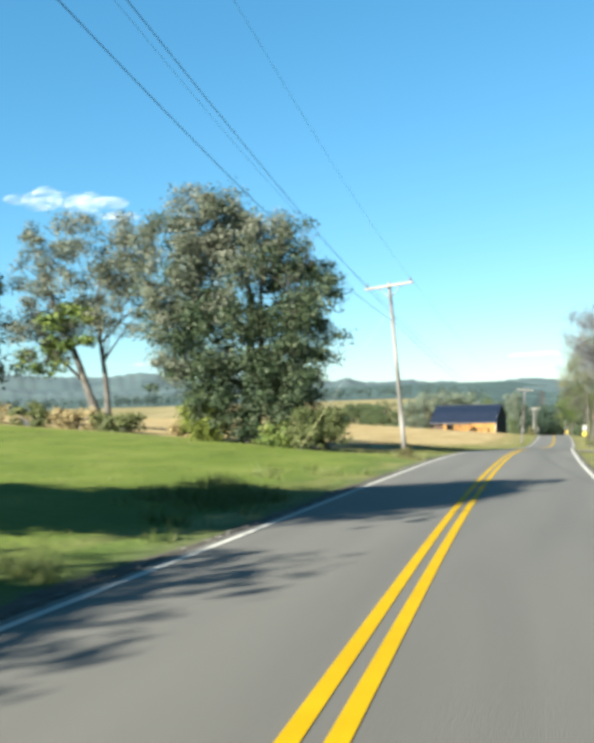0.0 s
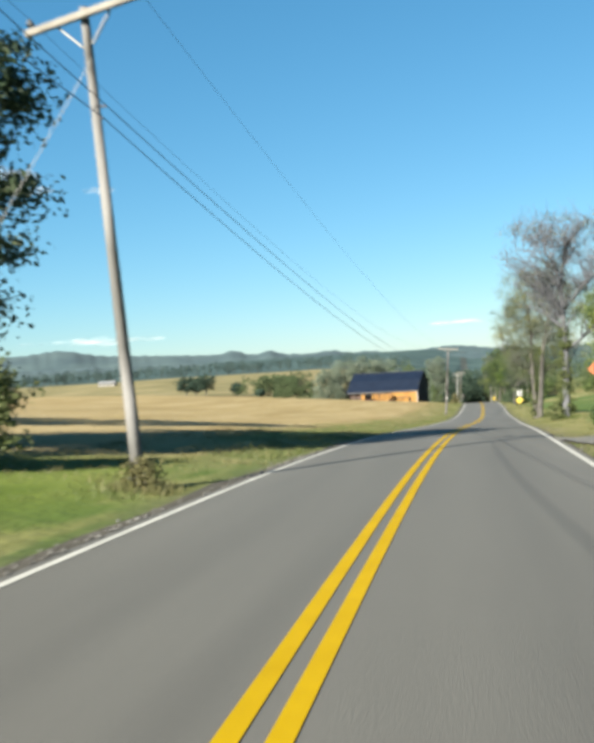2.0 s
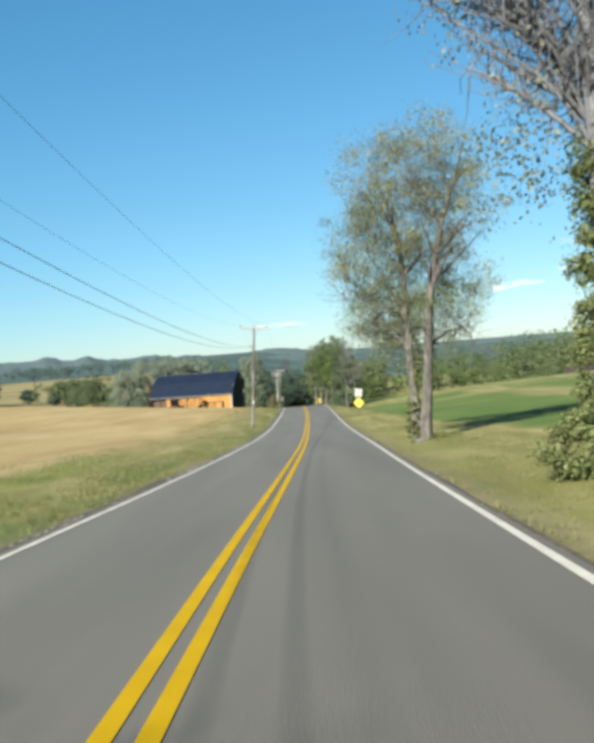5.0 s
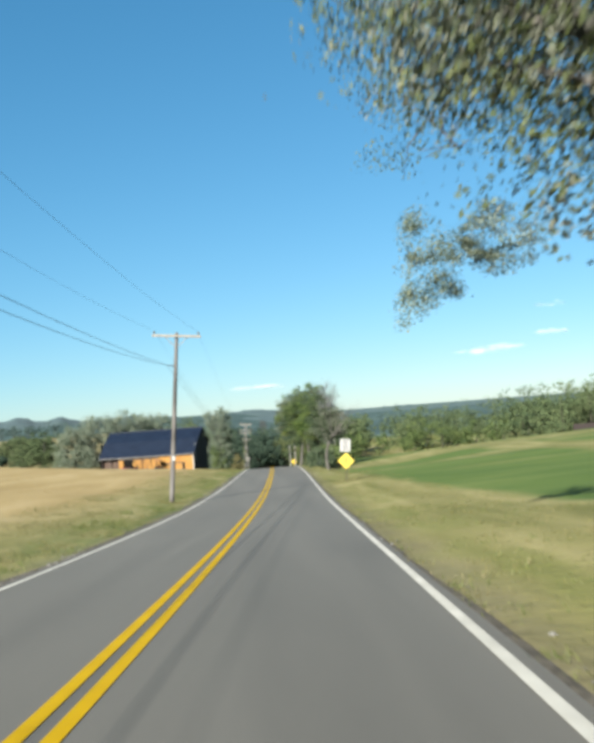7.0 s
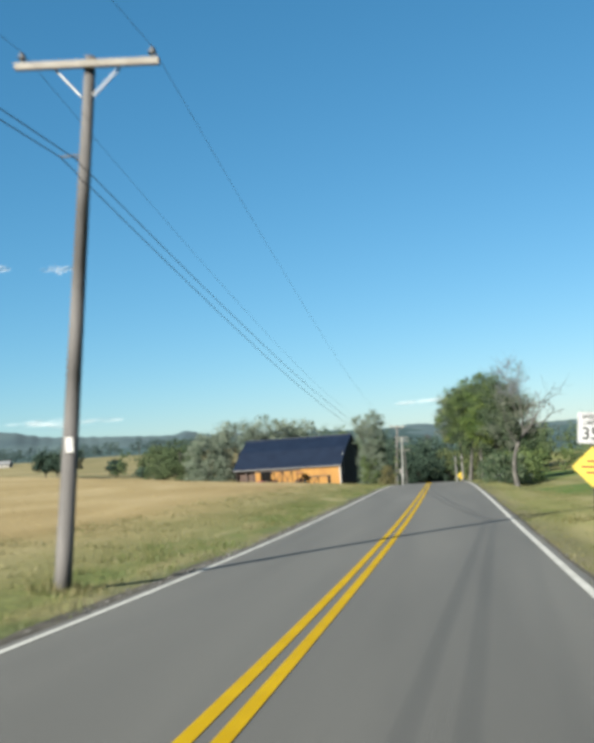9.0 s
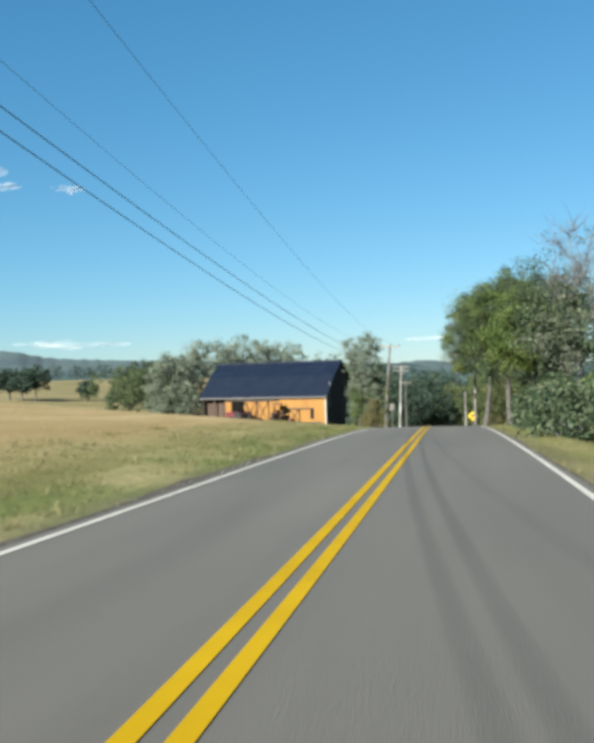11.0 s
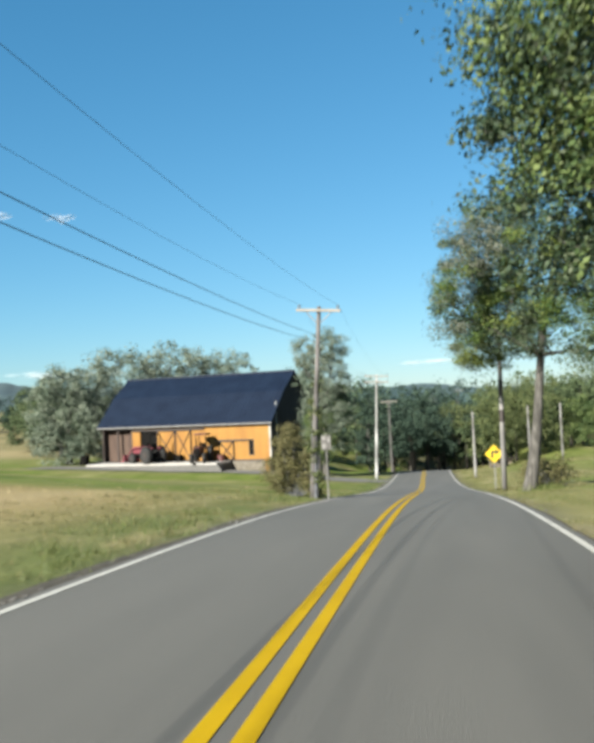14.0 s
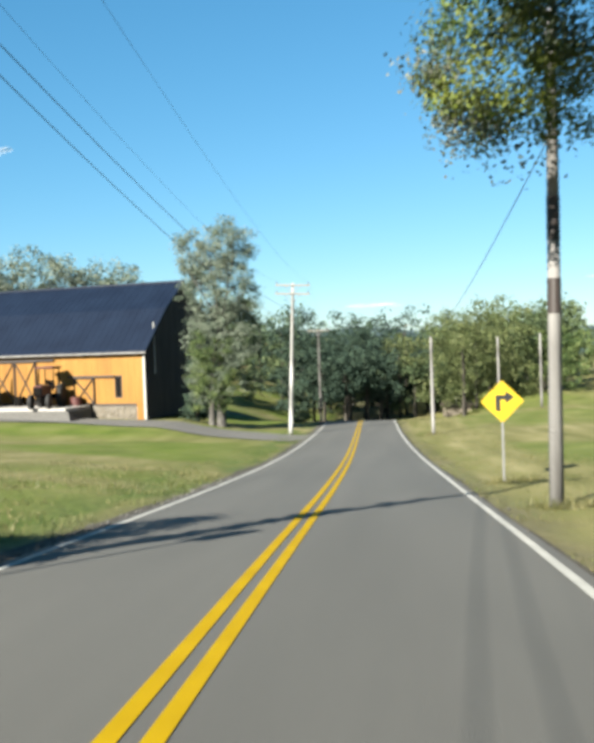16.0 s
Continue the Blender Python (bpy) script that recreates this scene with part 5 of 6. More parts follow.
def rounded(w, h, r, diamond=False):
    pts = []
    for k, (sx, sy) in enumerate(((1, 1), (-1, 1), (-1, -1), (1, -1))):
        for i in range(4):
            a = radians(90 * k + 30 * i)
            pts.append((sx * (w / 2 - r) + r * math.cos(a), sy * (h / 2 - r) + r * math.sin(a)))
    if diamond:
        c = math.sqrt(0.5)
        pts = [((px - py) * c, (px + py) * c) for px, py in pts]
    return pts


def panel(root, w, h, z, mat, ink, diamond, bars=(), text=(), arrow=False, tilt=0.0, turn=0.0, dy=-0.03):
    m = pose(0, dy, z, 90, 0, turn) @ pose(0, 0, 0, 0, 0, tilt)
    face = part("panel", solid(bmesh.new(), rounded(w, h, 0.04, diamond), -0.002, 0.002, m), mat, root)
    k = 0.93
    rim = [(px * k, py * k) for px, py in rounded(w, h, 0.04, diamond)]
    bm = bmesh.new()
    n = len(rim)
    a = [bm.verts.new(m @ Vector((px, py, 0.0035))) for px, py in rim]
    b = [bm.verts.new(m @ Vector((px * 0.97, py * 0.97, 0.0035))) for px, py in rim]
    for i in range(n):
        bm.faces.new((a[i], a[(i + 1) % n], b[(i + 1) % n], b[i]))
    part("border", bm, ink, face)
    for bx, by, bw, bh in bars:
        part("lettering_bar", box(bmesh.new(), bx - bw / 2, bx + bw / 2, by - bh / 2, by + bh / 2, 0.002, 0.0045, 0, m), ink, face)
    for body, size, by in text:
        ob = new("lettering", letters(body, size))
        ob.data.materials.append(ink)
        ob.parent = face
        ob.matrix_basis = m @ pose(0, by, 0.005)
    if arrow:
        pts = [(-0.16, -0.24), (-0.16, 0.16), (0.08, 0.16), (0.08, 0.26), (0.3, 0.1), (0.08, -0.06), (0.08, 0.04), (-0.04, 0.04), (-0.04, -0.24)]
        part("arrow", solid(bmesh.new(), pts, 0.002, 0.0045, m), ink, face, "black right-turn arrow")
    return face


def sign_post(name, x, y, label, h, mat=STEEL, lean=0.0):
    z = gz(x, y) - 0.1
    root = thing(name, pose(x, y, z, 0, lean, 0), label, "road sign", "road signs")
    bm = box(bmesh.new(), -0.025, 0.025, -0.018, 0.018, 0, h, 0.005)
    part("post", bm, mat, root)
    return root


ORANGE_Z = -0.31 - gz(3.84, 55) + 0.1
sg = sign_post("warning_sign", 3.84, 55, "orange diamond work sign with four lines of lettering", ORANGE_Z + 0.2, TRIM_DARK)
panel(sg, 0.53, 0.53, ORANGE_Z, SIGN_ORANGE, INK_BROWN, True, [(0, 0.13, 0.28, 0.04), (0, 0.047, 0.42, 0.04), (0, -0.036, 0.42, 0.04), (0, -0.118, 0.3, 0.04)])
SIGN_Z = -6.2 - gz(5.6, 152) + 0.1
sg = sign_post("speed_sign", 5.6, 152, "white speed limit sign above a yellow diamond", SIGN_Z + 1.35, TRIM_DARK, 1.5)
panel(sg, 0.61, 0.76, SIGN_Z + 0.95, SIGN_WHITE, INK, False, (), [("SPEED", 0.15, 0.26), ("LIMIT", 0.15, 0.12), ("35", 0.42, -0.15)], tilt=-4)
panel(sg, 0.72, 0.72, SIGN_Z, SIGN_PALE, INK_BROWN, True, [(0, 0.14, 0.3, 0.06), (0, 0.0, 0.56, 0.06), (0, -0.14, 0.34, 0.06)], tilt=-3)
TURN_Z = -10.87 - gz(4.08, 255.6) + 0.1
sg = sign_post("turn_sign", 4.08, 255.6, "yellow diamond sign with a black right-turn arrow", TURN_Z + 0.3, STEEL)
panel(sg, 0.74, 0.74, TURN_Z, SIGN_YELLOW, INK, True, arrow=True)


# ---- barn ----
BU, BN = Vector((-0.967, 0.254, 0)), Vector((0.254, 0.967, 0))
BASE = -14.75
BARN = Matrix(((BU.x, BN.x, 0, -17.73), (BU.y, BN.y, 0, 301.75), (0, 0, 1, BASE), (0, 0, 0, 1)))
# local frame: x along the front from the near corner, y into the barn, z up from the foot
barn = new("barn")
barn.matrix_basis = BARN
tagged(barn, "long orange barn with a dark blue metal roof", "barn")
EAVE, RIDGE, LONG, DEEP, FLOOR = 5.6, 10.9, 22.4, 12.6, 1.2


def boards(owner, mat, x0, x1, z0, z1, y, pitch=0.3):
    """Upright boards with narrow recessed joints, each a piece of its own."""
    n = max(1, round((x1 - x0) / pitch))
    w = (x1 - x0) / n
    me = None
    for i in range(n):
        if me is None:
            first = part("board", box(bmesh.new(), 0.006, w - 0.006, -0.022, 0.03, 0, z1 - z0, 0.004), mat, owner)
            me = first.data
            first.matrix_basis = pose(x0, y, z0)
        else:
            ob = new("board", me)
            ob.parent = owner
            ob.matrix_basis = pose(x0 + i * w, y - 0.006 * (i % 2), z0)


def front():
    bm = bmesh.new()
    spans = ((0.0, 2.1, FLOOR, EAVE), (2.1, 2.7, FLOOR, 1.75), (2.1, 2.7, 3.45, EAVE), (2.7, 14.7, FLOOR, EAVE), (14.7, 17.0, 4.75, EAVE), (17.0, 18.1, FLOOR, EAVE), (0.0, 0.8, 0.0, FLOOR))
    for a, b, z0, z1 in spans:
        box(bm, a, b, 0.03, 0.12, z0, z1)
    bmesh.ops.remove_doubles(bm, verts=bm.verts, dist=0.001)
    wall = part("front_wall", bm, ORANGE, barn, "bright orange board wall")
    for a, b, z0, z1 in spans:
        boards(wall, ORANGE, a, b, z0, z1, 0.0)
    # black sheet added close behind the front, in place of real interior shade
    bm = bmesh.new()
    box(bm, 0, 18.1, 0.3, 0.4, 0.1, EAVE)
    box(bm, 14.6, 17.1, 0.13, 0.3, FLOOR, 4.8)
    part("dark_backing", bm, BLACK, barn, "black sheet behind the open door for interior shade")
    bay = part("bay_wall", box(bmesh.new(), 18.1, 18.2, 0, 0.8, FLOOR, EAVE), BAY, barn, "brown weathered boards at the back of an open bay")
    boards(bay, BAY, 18.1, LONG, FLOOR, EAVE - 0.1, 0.8)
    for px_ in (18.2, 20.2, LONG - 0.1):
        part("bay_post", box(bmesh.new(), px_ - 0.1, px_ + 0.1, 0.0, 0.2, FLOOR, EAVE - 0.15, 0.01), BROWN, barn)
    win_ = part("window", box(bmesh.new(), 2.06, 2.74, -0.03, 0.05, 1.71, 3.49, 0.01), TRIM_DARK, barn, "narrow dark window")
    part("pane", box(bmesh.new(), 2.14, 2.66, -0.036, -0.03, 1.8, 3.4), BLACK, win_)


def slide_door(x0, x1, z0, z1, label):
    d = part("sliding_door", box(bmesh.new(), x0, x1, -0.07, -0.05, z0, z1), ORANGE, barn, label)
    boards(d, ORANGE, x0, x1, z0, z1, -0.1)
    for a, b in (((x0, z0), (x0, z1)), ((x1, z0), (x1, z1)), ((x0, z1), (x1, z1)), ((x0, z0), (x1, z0)), ((x0, z0), (x1, z1)), ((x0, z1), (x1, z0))):
        p, q = Vector((a[0], -0.15, a[1])), Vector((b[0], -0.15, b[1]))
        part("brace", rod(bmesh.new(), p, q, 0.07, sides=4), TRIM_DARK, d)


front()
slide_door(12.2, 14.6, FLOOR + 0.1, 4.7, "orange sliding door with dark cross bracing")
slide_door(10.1, 12.1, FLOOR + 0.1, 4.7, "orange sliding door with dark cross bracing")
slide_door(4.6, 6.4, FLOOR + 0.1, 3.3, "low orange door with dark cross bracing")
part("door_track", box(bmesh.new(), 8.3, 18.0, -0.2, -0.04, 4.74, 4.9, 0.01), TRIM_DARK, barn, "dark steel door track")
part("door_track", box(bmesh.new(), 2.7, 7.0, -0.2, -0.04, 3.36, 3.5, 0.01), TRIM_DARK, barn, "dark steel door track")
part("sill_board", box(bmesh.new(), 0.8, 4.7, -0.07, -0.03, FLOOR - 0.1, FLOOR + 0.06, 0.01), TRIM_DARK, barn)
part("corner_board", box(bmesh.new(), -0.06, 0.14, -0.07, -0.03, 0, EAVE, 0.01), TRIM_PALE, barn, "pale corner board")
part("wall_lamp", box(bmesh.new(), 5.2, 5.4, -0.3, -0.03, EAVE - 0.55, EAVE - 0.4, 0.02), BLACK, barn, "small dark wall lamp")


def gable(x, name):
    bm = bmesh.new()
    pts = [(0, 0), (DEEP, 0), (DEEP, EAVE), (DEEP * 0.74, EAVE + (RIDGE - EAVE) * 0.54), (DEEP / 2, RIDGE - 0.1), (DEEP * 0.26, EAVE + (RIDGE - EAVE) * 0.54), (0, EAVE)]
    lo = [bm.verts.new((x, a, b)) for a, b in pts]
    hi = [bm.verts.new((x + 0.15, a, b)) for a, b in pts]
    bm.faces.new(lo)
    bm.faces.new(hi[::-1])
    for i in range(len(pts)):
        bm.faces.new((lo[i], lo[(i + 1) % len(pts)], hi[(i + 1) % len(pts)], hi[i]))
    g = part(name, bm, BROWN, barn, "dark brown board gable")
    y = 0.2
    while y < DEEP - 0.1:
        top = EAVE + (RIDGE - EAVE - 0.15) * (1 - abs(y - DEEP / 2) / (DEEP / 2))
        part("batten", box(bmesh.new(), x - 0.025 if x < 1 else x + 0.15, x if x < 1 else x + 0.175, y, y + 0.05, 0.05, top), BROWN, g)
        y += 0.42


gable(0.0, "gable_wall")
gable(LONG - 0.15, "gable_wall")
part("rear_wall", box(bmesh.new(), 0, LONG, DEEP - 0.1, DEEP, 0, EAVE), BROWN, barn)
pipe = rod(bmesh.new(), (-0.12, 1.4, 3.5), (-0.12, 1.4, 7.6), 0.06)
part("vent_pipe", pipe, TRIM_PALE, barn, "white pipe fixed to the gable")


def roof_side(sign):
    """One slope, a little steeper below than above."""
    y0, y1 = (-0.5, DEEP / 2) if sign < 0 else (DEEP + 0.5, DEEP / 2)
    z0 = EAVE - 0.5 * (RIDGE - EAVE) / (DEEP / 2)
    ym, zm = y0 + (y1 - y0) * 0.52, z0 + (RIDGE - z0) * 0.6
    line_ = [(y0, z0), (ym, zm), (y1, RIDGE)]
    bm = bmesh.new()
    rows = [[[bm.verts.new((x, y, z + up)) for y, z in line_] for x in (-0.4, LONG + 0.4)] for up in (0, 0.14)]
    for k in (0, 1):
        for up in (0, 1):
            bm.faces.new((rows[up][0][k], rows[up][1][k], rows[up][1][k + 1], rows[up][0][k + 1]))
        for e in (0, 1):
            bm.faces.new((rows[0][e][k], rows[0][e][k + 1], rows[1][e][k + 1], rows[1][e][k]))
    for k in (0, 2):
        bm.faces.new((rows[0][0][k], rows[0][1][k], rows[1][1][k], rows[1][0][k]))
    r = part("roof", bm, ROOF, barn, "dark blue metal roof slope")
    bm = bmesh.new()
    n = 38
    for i in range(n + 1):
        x = -0.38 + (LONG + 0.76) * i / n
        for (ya, za), (yb, zb) in zip(line_, line_[1:]):
            rod(bm, (x, ya, za + 0.145), (x, yb, zb + 0.145), 0.013, sides=4)
    part("seams", bm, ROOF, r)
    part("fascia", box(bmesh.new(), -0.4, LONG + 0.4, y0 - 0.03 if sign < 0 else y0, y0 if sign < 0 else y0 + 0.03, z0 - 0.02, z0 + 0.12, 0.005), POLE_PALE, r, "pale eaves board")


roof_side(-1)
roof_side(1)
part("ridge_cap", rod(bmesh.new(), (-0.42, DEEP / 2, RIDGE + 0.12), (LONG + 0.42, DEEP / 2, RIDGE + 0.12), 0.14, sides=8), ROOF, barn)


def stone_wall(x0, x1, y, z0, z1, root, seed):
    rng = random.Random(seed)
    zc = z0
    while zc < z1 - 0.05:
        hh = min(rng.uniform(0.2, 0.32), z1 - zc)
        xc = x0
        while xc < x1 - 0.05:
            ww = min(rng.uniform(0.3, 0.65), x1 - xc)
            part("stone", box(bmesh.new(), xc + 0.01, xc + ww - 0.01, y - rng.uniform(0.02, 0.08), y + 0.15, zc + 0.01, zc + hh - 0.01, 0.03), STONE, root)
            xc += ww
        zc += hh


found = part("foundation", box(bmesh.new(), 0.8, 4.8, 0.0, 0.25, -0.3, FLOOR - 0.1), CONCRETE, barn, "mortared fieldstone foundation")
stone_wall(0.85, 4.75, 0.0, 0.0, FLOOR - 0.12, found, 4)

apron = new("concrete_apron")
apron.matrix_basis = BARN
tagged(apron, "raised pale concrete apron before the barn doors", "apron")
part("slab", box(bmesh.new(), 4.9, 22.2, -3.6, -0.18, FLOOR - 0.25, FLOOR - 0.02, 0.03), SLAB, apron)
bank = bmesh.new()
lo = [bank.verts.new((a, b, -0.6)) for a, b in ((1.2, -8.0), (25.0, -9.0), (25.0, -0.2), (4.8, -0.2))]
hi = [bank.verts.new((a, b, FLOOR - 0.26)) for a, b in ((4.6, -3.7), (22.4, -3.7), (22.4, -0.2), (4.8, -0.2))]
bank.faces.new(hi)
for i in range(4):
    bank.faces.new((lo[i], lo[(i + 1) % 4], hi[(i + 1) % 4], hi[i]))
part("gravel_bank", bank, GRAVEL, apron, "sloping gravel bank")


# ---- farm vehicles ----
def wheel(root, x, y, r, w, rim):
    t = bmesh.new()
    rod(t, (x, y - w / 2, r), (x, y + w / 2, r), r, sides=22)
    bmesh.ops.bevel(t, geom=[e for e in t.edges if abs(e.verts[0].co.y - e.verts[1].co.y) < 1e-4], offset=min(w, r) * 0.16, segments=2, affect="EDGES")
    for i in range(18):
        a = 2 * math.pi * i / 18
        box(t, -0.04, 0.04, -w * 0.42, w * 0.42, r - 0.02, r + 0.03, 0, pose(x, y, r, 0, math.degrees(a), 0))
    ty = part("wheel", t, RUBBER, root)
    part("rim", rod(bmesh.new(), (x, y - w / 2 - 0.02, r), (x, y + w / 2 + 0.02, r), r * 0.42, sides=16), rim, ty)


def tractor(m, paint, label, canopy, loader):
    root = new("tractor")
    root.matrix_basis = m
    tagged(root, label, "tractor", "tractors")
    b = box(bmesh.new(), 0.2, 2.0, -0.33, 0.33, 0.75, 1.35, 0.08)
    part("hood", b, paint, root)
    part("grille", box(bmesh.new(), 1.98, 2.06, -0.28, 0.28, 0.8, 1.28, 0.02), BLACK, root)
    part("chassis", box(bmesh.new(), -0.7, 1.9, -0.22, 0.22, 0.45, 0.8, 0.04), BLACK, root)
    part("seat", box(box(bmesh.new(), -0.55, -0.05, -0.25, 0.25, 1.05, 1.18, 0.04), -0.6, -0.48, -0.25, 0.25, 1.15, 1.6, 0.04), BLACK, root)
    for s in (-1, 1):
        part("fender", box(bmesh.new(), -0.95, 0.15, 0.42 * s - 0.12, 0.42 * s + 0.12, 1.15, 1.28, 0.05), paint, root)
        wheel(root, -0.45, 0.72 * s, 0.68, 0.38, TRIM_DARK)
        wheel(root, 1.6, 0.62 * s, 0.4, 0.26, TRIM_DARK)
    part("steering_wheel", rod(bmesh.new(), (0.22, 0, 1.5), (0.18, 0, 1.54), 0.19, sides=16), BLACK, root)
    part("exhaust", rod(bmesh.new(), (1.2, 0.2, 1.3), (1.2, 0.2, 2.0), 0.04), BLACK, root)
    for s in (-1, 1):
        part("roll_post", rod(bmesh.new(), (-0.75, 0.5 * s, 0.9), (-0.75, 0.5 * s, 2.35), 0.045), BLACK, root)
        if canopy:
            part("canopy_post", rod(bmesh.new(), (0.45, 0.5 * s, 0.9), (0.3, 0.5 * s, 2.35), 0.035), BLACK, root)
    part("roll_bar", rod(bmesh.new(), (-0.75, -0.5, 2.33), (-0.75, 0.5, 2.33), 0.045), BLACK, root)
    if canopy:
        part("canopy", box(bmesh.new(), -1.0, 0.7, -0.65, 0.65, 2.33, 2.45, 0.04), paint, root)
    if loader:
        for s in (-1, 1):
            la = bmesh.new()
            rod(la, (0.5, 0.45 * s, 1.35), (1.9, 0.45 * s, 1.15), 0.06)
            rod(la, (1.9, 0.45 * s, 1.15), (2.6, 0.45 * s, 0.4), 0.06)
            part("loader_arm", la, paint, root)
        part("bucket", solid(bmesh.new(), [(2.55, 0.12), (3.2, 0.1), (3.2, 0.16), (2.75, 0.2), (2.65, 0.7), (2.55, 0.7)], -0.8, 0.8, Matrix(((1, 0, 0, 0), (0, 0, 1, 0), (0, 1, 0, 0), (0, 0, 0, 1)))), paint, root)
    return root


tractor(BARN @ pose(14.2, -2.3, FLOOR - 0.02, 0, 0, 20) @ Matrix.Diagonal((1.38, 1.38, 1.4, 1)), RED, "faded red tractor with a front loader on the apron", False, True)
tractor(BARN @ pose(7.6, -1.9, FLOOR - 0.02, 0, 0, -105) @ Matrix.Diagonal((1.15, 1.15, 1.3, 1)), DARKRED, "dark tractor with a faded red canopy", True, False)


def drum(m, r, h, mat, label, name, category):
    root = new(name)
    root.matrix_basis = m
    tagged(root, label, category)
    part("body", rod(bmesh.new(), (0, 0, 0), (0, 0, h), r, r * 0.97, 18), mat, root, smooth=False)
    for z in (0.02, h * 0.35, h * 0.66, h - 0.03):
        part("hoop", rod(bmesh.new(), (0, 0, z - 0.02), (0, 0, z + 0.02), r + 0.02, sides=18), mat, root)


drum(BARN @ pose(24.2, -1.2, 1.0), 0.6, 1.15, BLACK, "black barrel standing beside the barn", "barrel", "barrel")
drum(BARN @ pose(11.4, -0.6, FLOOR - 0.02), 0.42, 0.75, BLACK, "dark drum standing at the barn doors", "barrel", "barrel")
drum(BARN @ pose(5.9, -0.7, FLOOR - 0.02), 0.45, 0.7, DARKRED, "dull red drum standing at the low door", "barrel", "barrel")


# ---- houses far off ----
def shed(x, y, turn, w, dp, h, rh, wall, roof, label):
    root = thing("farm_building", pose(x, y, gz(x, y) - 0.3, 0, 0, turn), label, "building")
    body = part("wall", box(bmesh.new(), -w / 2, w / 2, -dp / 2, dp / 2, 0, h + 0.3), wall, root)
    for k in range(max(1, int(w // 3))):
        cx = -w / 2 + w * (k + 0.5) / max(1, int(w // 3))
        wd = part("window", box(bmesh.new(), cx - 0.45, cx + 0.45, -dp / 2 - 0.06, -dp / 2 + 0.02, 1.2, 2.3), TRIM_PALE, root)
        part("pane", box(bmesh.new(), cx - 0.38, cx + 0.38, -dp / 2 - 0.07, -dp / 2 - 0.06, 1.27, 2.23), BLACK, wd)
    rf = bmesh.new()
    a = [rf.verts.new((s * (w / 2 + 0.3), yy, zz)) for s in (-1, 1) for yy, zz in ((-dp / 2 - 0.4, h + 0.1), (0, h + rh), (dp / 2 + 0.4, h + 0.1))]
    rf.faces.new((a[0], a[1], a[4], a[3]))
    rf.faces.new((a[1], a[2], a[5], a[4]))
    rf.faces.new((a[0], a[2], a[1]))
    rf.faces.new((a[3], a[4], a[5]))
    rf.faces.new((a[0], a[3], a[5], a[2]))
    part("roof", rf, roof, root)


shed(74, 298, -20, 12, 8, 2.8, 2.6, BROWN, TRIM_DARK, "low house with a dark roof among trees")
shed(61, 330, 0, 2.4, 2, 1.2, 0.7, TRIM_PALE, TRIM_PALE, "small white shed above the field")
shed(9.0, 345, 10, 3.0, 2.4, 1.2, 0.7, STONE, BROWN, "small tan building under the trees")
shed(-31, 372, 5, 6, 5, 2.4, 1.4, TRIM_PALE, TRIM_PALE, "white shed seen past the poplar")
shed(-260, 640, 5, 12, 6, 2.2, 2.0, CONCRETE, STEEL, "pale distant farm building beyond the fields")


# ---- grass ----
def grass(name, label, n, x0, x1, y0, y1, hmin, hmax, mat, seed, clump=0.0):
    """Blades in loose tufts; x is counted from the road's middle."""
    rng = np.random.default_rng(seed)
    m = max(1, n // 14)
    tx, ty = rng.uniform(x0, x1, m), rng.uniform(y0, y1, m)
    keep = ripple(tx * 3, ty * 2) > clump
    tx, ty = tx[keep], ty[keep]
    tx = tx + spline(np.clip(ty, -100, 330), ROAD_X)
    k = 14
    px_, py_ = np.repeat(tx, k) + rng.normal(0, 0.16, len(tx) * k), np.repeat(ty, k) + rng.normal(0, 0.16, len(tx) * k)
    hh = np.repeat(rng.uniform(hmin, hmax, len(tx)), k) * rng.uniform(0.5, 1.2, len(px_))
    a = rng.uniform(0, 2 * np.pi, len(px_))
    w = 0.006 + 0.022 * hh
    z = ground_z(px_, py_) - 0.02
    lean = rng.normal(0, 0.35, (len(px_), 2)) * hh[:, None]
    b0 = np.stack([px_ - np.cos(a) * w, py_ - np.sin(a) * w, z], -1)
    b1 = np.stack([px_ + np.cos(a) * w, py_ + np.sin(a) * w, z], -1)
    tp = np.stack([px_ + lean[:, 0], py_ + lean[:, 1], z + hh], -1)
    v = np.stack([b0, b1, tp], 1).reshape(-1, 3)
    f = np.arange(len(px_) * 3).reshape(-1, 3)
    tagged(raw(name, v, f, mat), label, "grass", kind="stuff")


grass("verge_grass", "rough green and dry grass along the verge", 76000, -9.5, -3.7, 42, 264, 0.05, 0.17, BLADE_DRY, 201, -0.35)
grass("lawn_grass", "short mown grass beside the barn drive", 16000, -16, -3.7, 258, 316, 0.02, 0.06, BLADE_LAWN, 208, -0.5)
grass("verge_grass", "green grass tufts along the road edge", 48000, -5.4, -3.5, 40, 300, 0.06, 0.2, BLADE, 206, 0.0)
grass("verge_grass", "rough green and dry grass along the verge", 70000, 3.15, 8.0, 30, 320, 0.04, 0.12, BLADE_DRY, 202, -0.3)
grass("verge_grass", "short green grass along the verge", 60000, 3.2, 8.0, 30, 320, 0.04, 0.11, BLADE, 207, -0.2)
grass("lawn_grass", "short green lawn grass beside the road", 42000, -24, -4.2, 2, 48, 0.04, 0.1, BLADE, 203, -0.9)
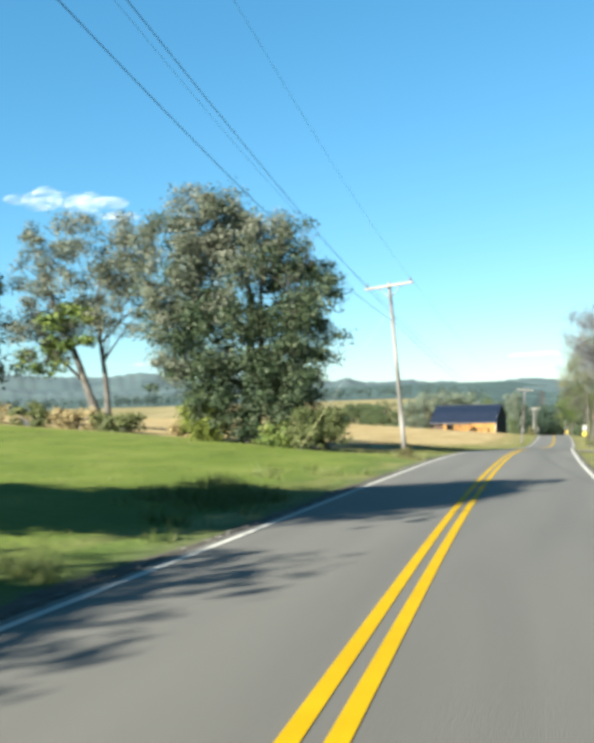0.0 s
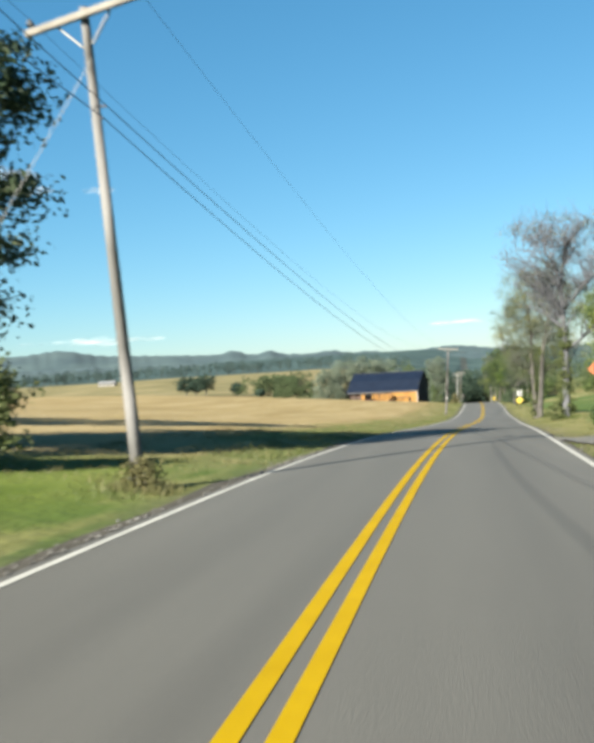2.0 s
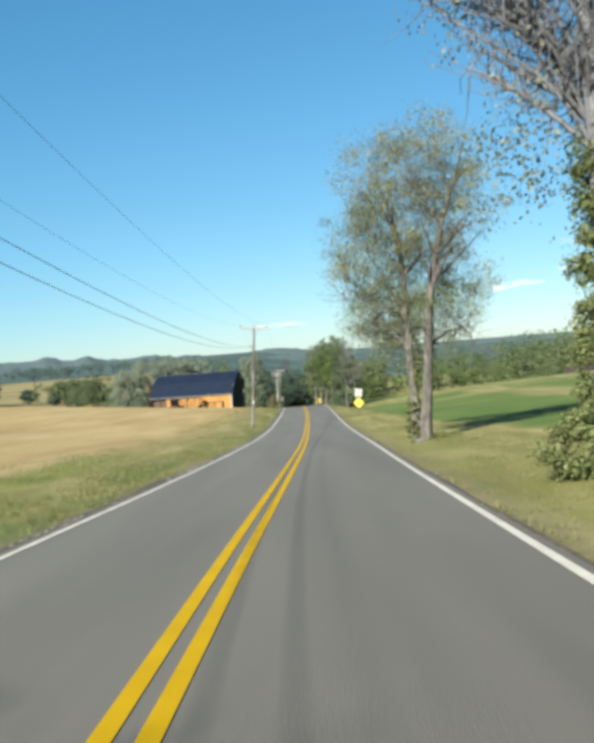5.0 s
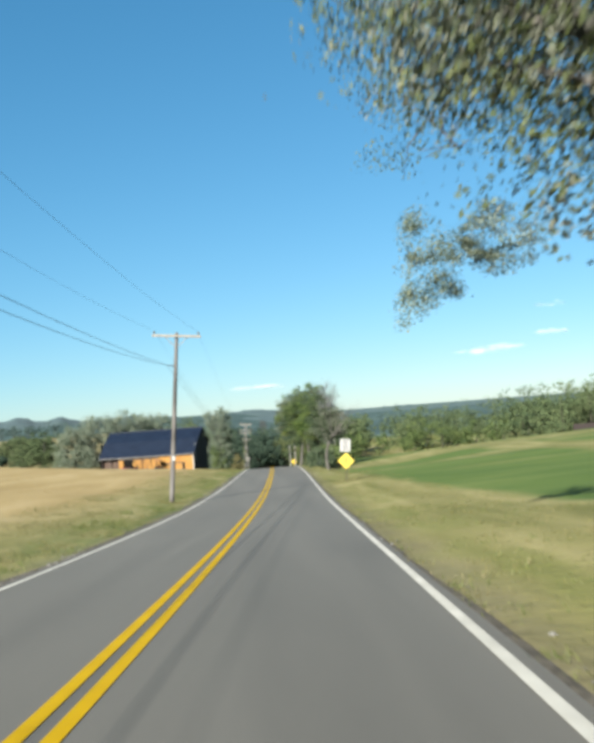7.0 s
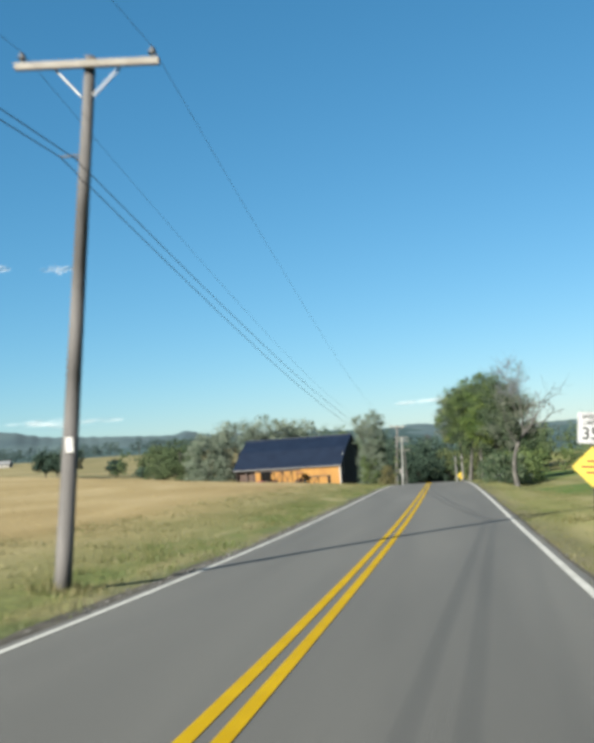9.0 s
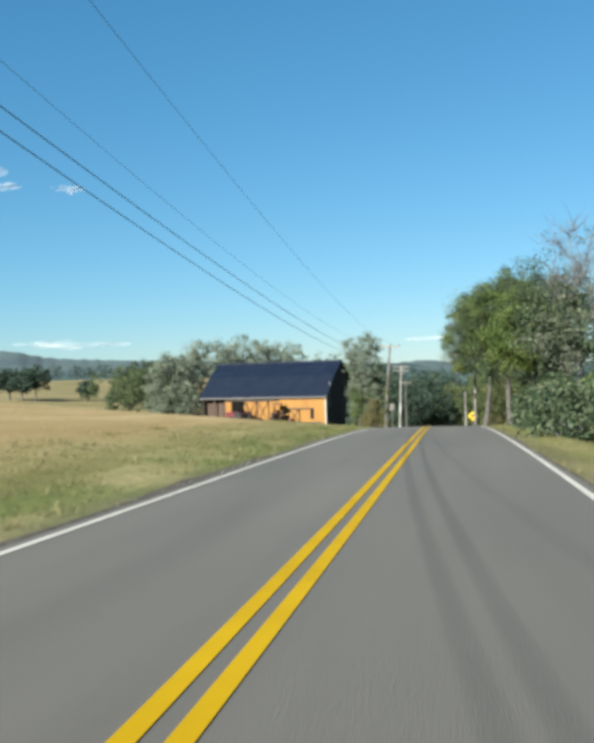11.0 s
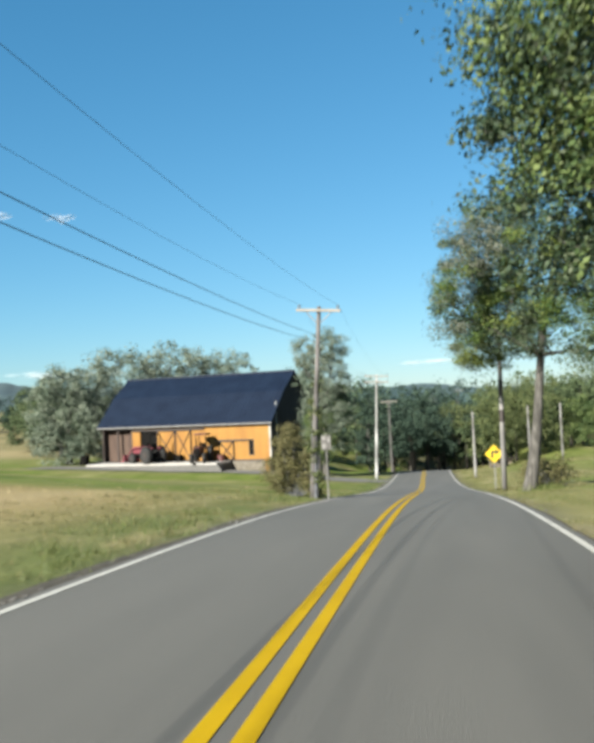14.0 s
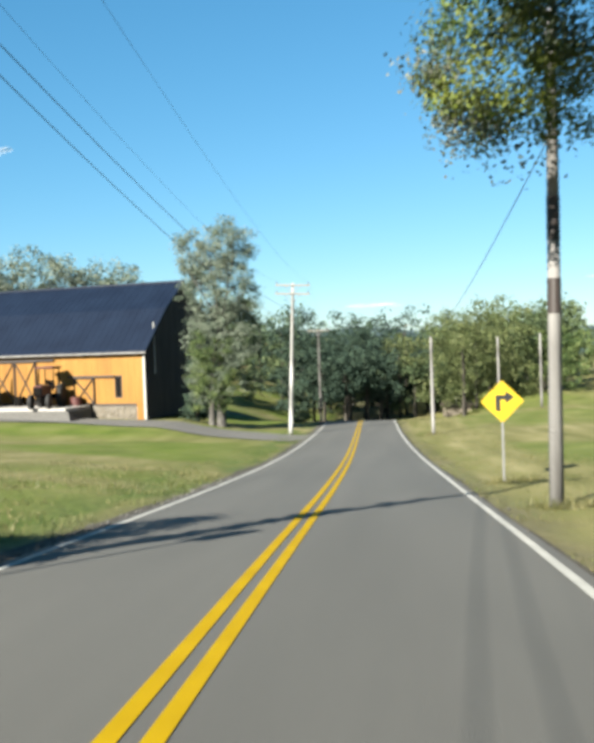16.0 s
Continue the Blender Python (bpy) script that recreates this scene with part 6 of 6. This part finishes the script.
grass("tall_grass", "tall grass tufts at the road edge", 9000, -6.5, -3.9, 4, 30, 0.15, 0.4, BLADE, 204, 0.1)
grass("straw_stubble", "dry straw stubble in the field", 26000, -40, -9, 52, 250, 0.05, 0.16, STRAW, 205, -0.5)
for k, (x, y) in enumerate(((5.25, 82.4), (5.6, 103), (5.3, 242.0))):
    d0 = x - float(spline(y, ROAD_X))
    grass("grass_tuft", "tall weeds round the foot of a tree", 900, d0 - 0.7, d0 + 0.7, y - 0.7, y + 0.7, 0.12, 0.38, BLADE, 220 + k, -9)
for k, (x, y) in enumerate(((-5.3, 41.5), (-3.9, 142.2), (4.3, 249), (3.9, 292), (5.6, 152), (4.3, 255.6))):
    d0 = x - float(spline(y, ROAD_X))
    grass("grass_tuft", "short half-dry weeds round the foot of a post", 620, d0 - 0.55, d0 + 0.55, y - 0.45, y + 0.45, 0.06, 0.24, BLADE_DRY, 230 + k, -9)


def loose_gravel(n, side, seed):
    rng = np.random.default_rng(seed)
    y = rng.uniform(0, 310, n)
    keep = np.sin(y * 0.4) + np.sin(y * 0.13 + 1) + rng.normal(0, 0.6, n) > -0.4
    y = y[keep]
    n = len(y)
    x = road_x(y) + side * (3.12 + np.abs(rng.normal(0, 0.22, n)))
    z = np.maximum(ground_z(x, y), road_z(y) - 0.1) + 0.012
    r = rng.uniform(0.012, 0.04, n)
    tips = np.array([(1, 0, 0), (0, 1, 0), (-1, 0, 0), (0, -1, 0), (0, 0, 0.8), (0, 0, -0.8)]) * 1.0
    v = np.stack([x, y, z], -1)[:, None] + tips[None] * r[:, None, None] * rng.uniform(0.6, 1.3, (n, 6, 1))
    f = np.array([(0, 1, 4), (1, 2, 4), (2, 3, 4), (3, 0, 4), (1, 0, 5), (2, 1, 5), (3, 2, 5), (0, 3, 5)])
    f = (f[None] + np.arange(n)[:, None, None] * 6).reshape(-1, 3)
    tagged(raw("loose_gravel", v.reshape(-1, 3), f, STONES, smooth=False), "loose pale stones along the road edge", "gravel", kind="stuff")


loose_gravel(4200, -1, 241)
loose_gravel(260, 1, 242)
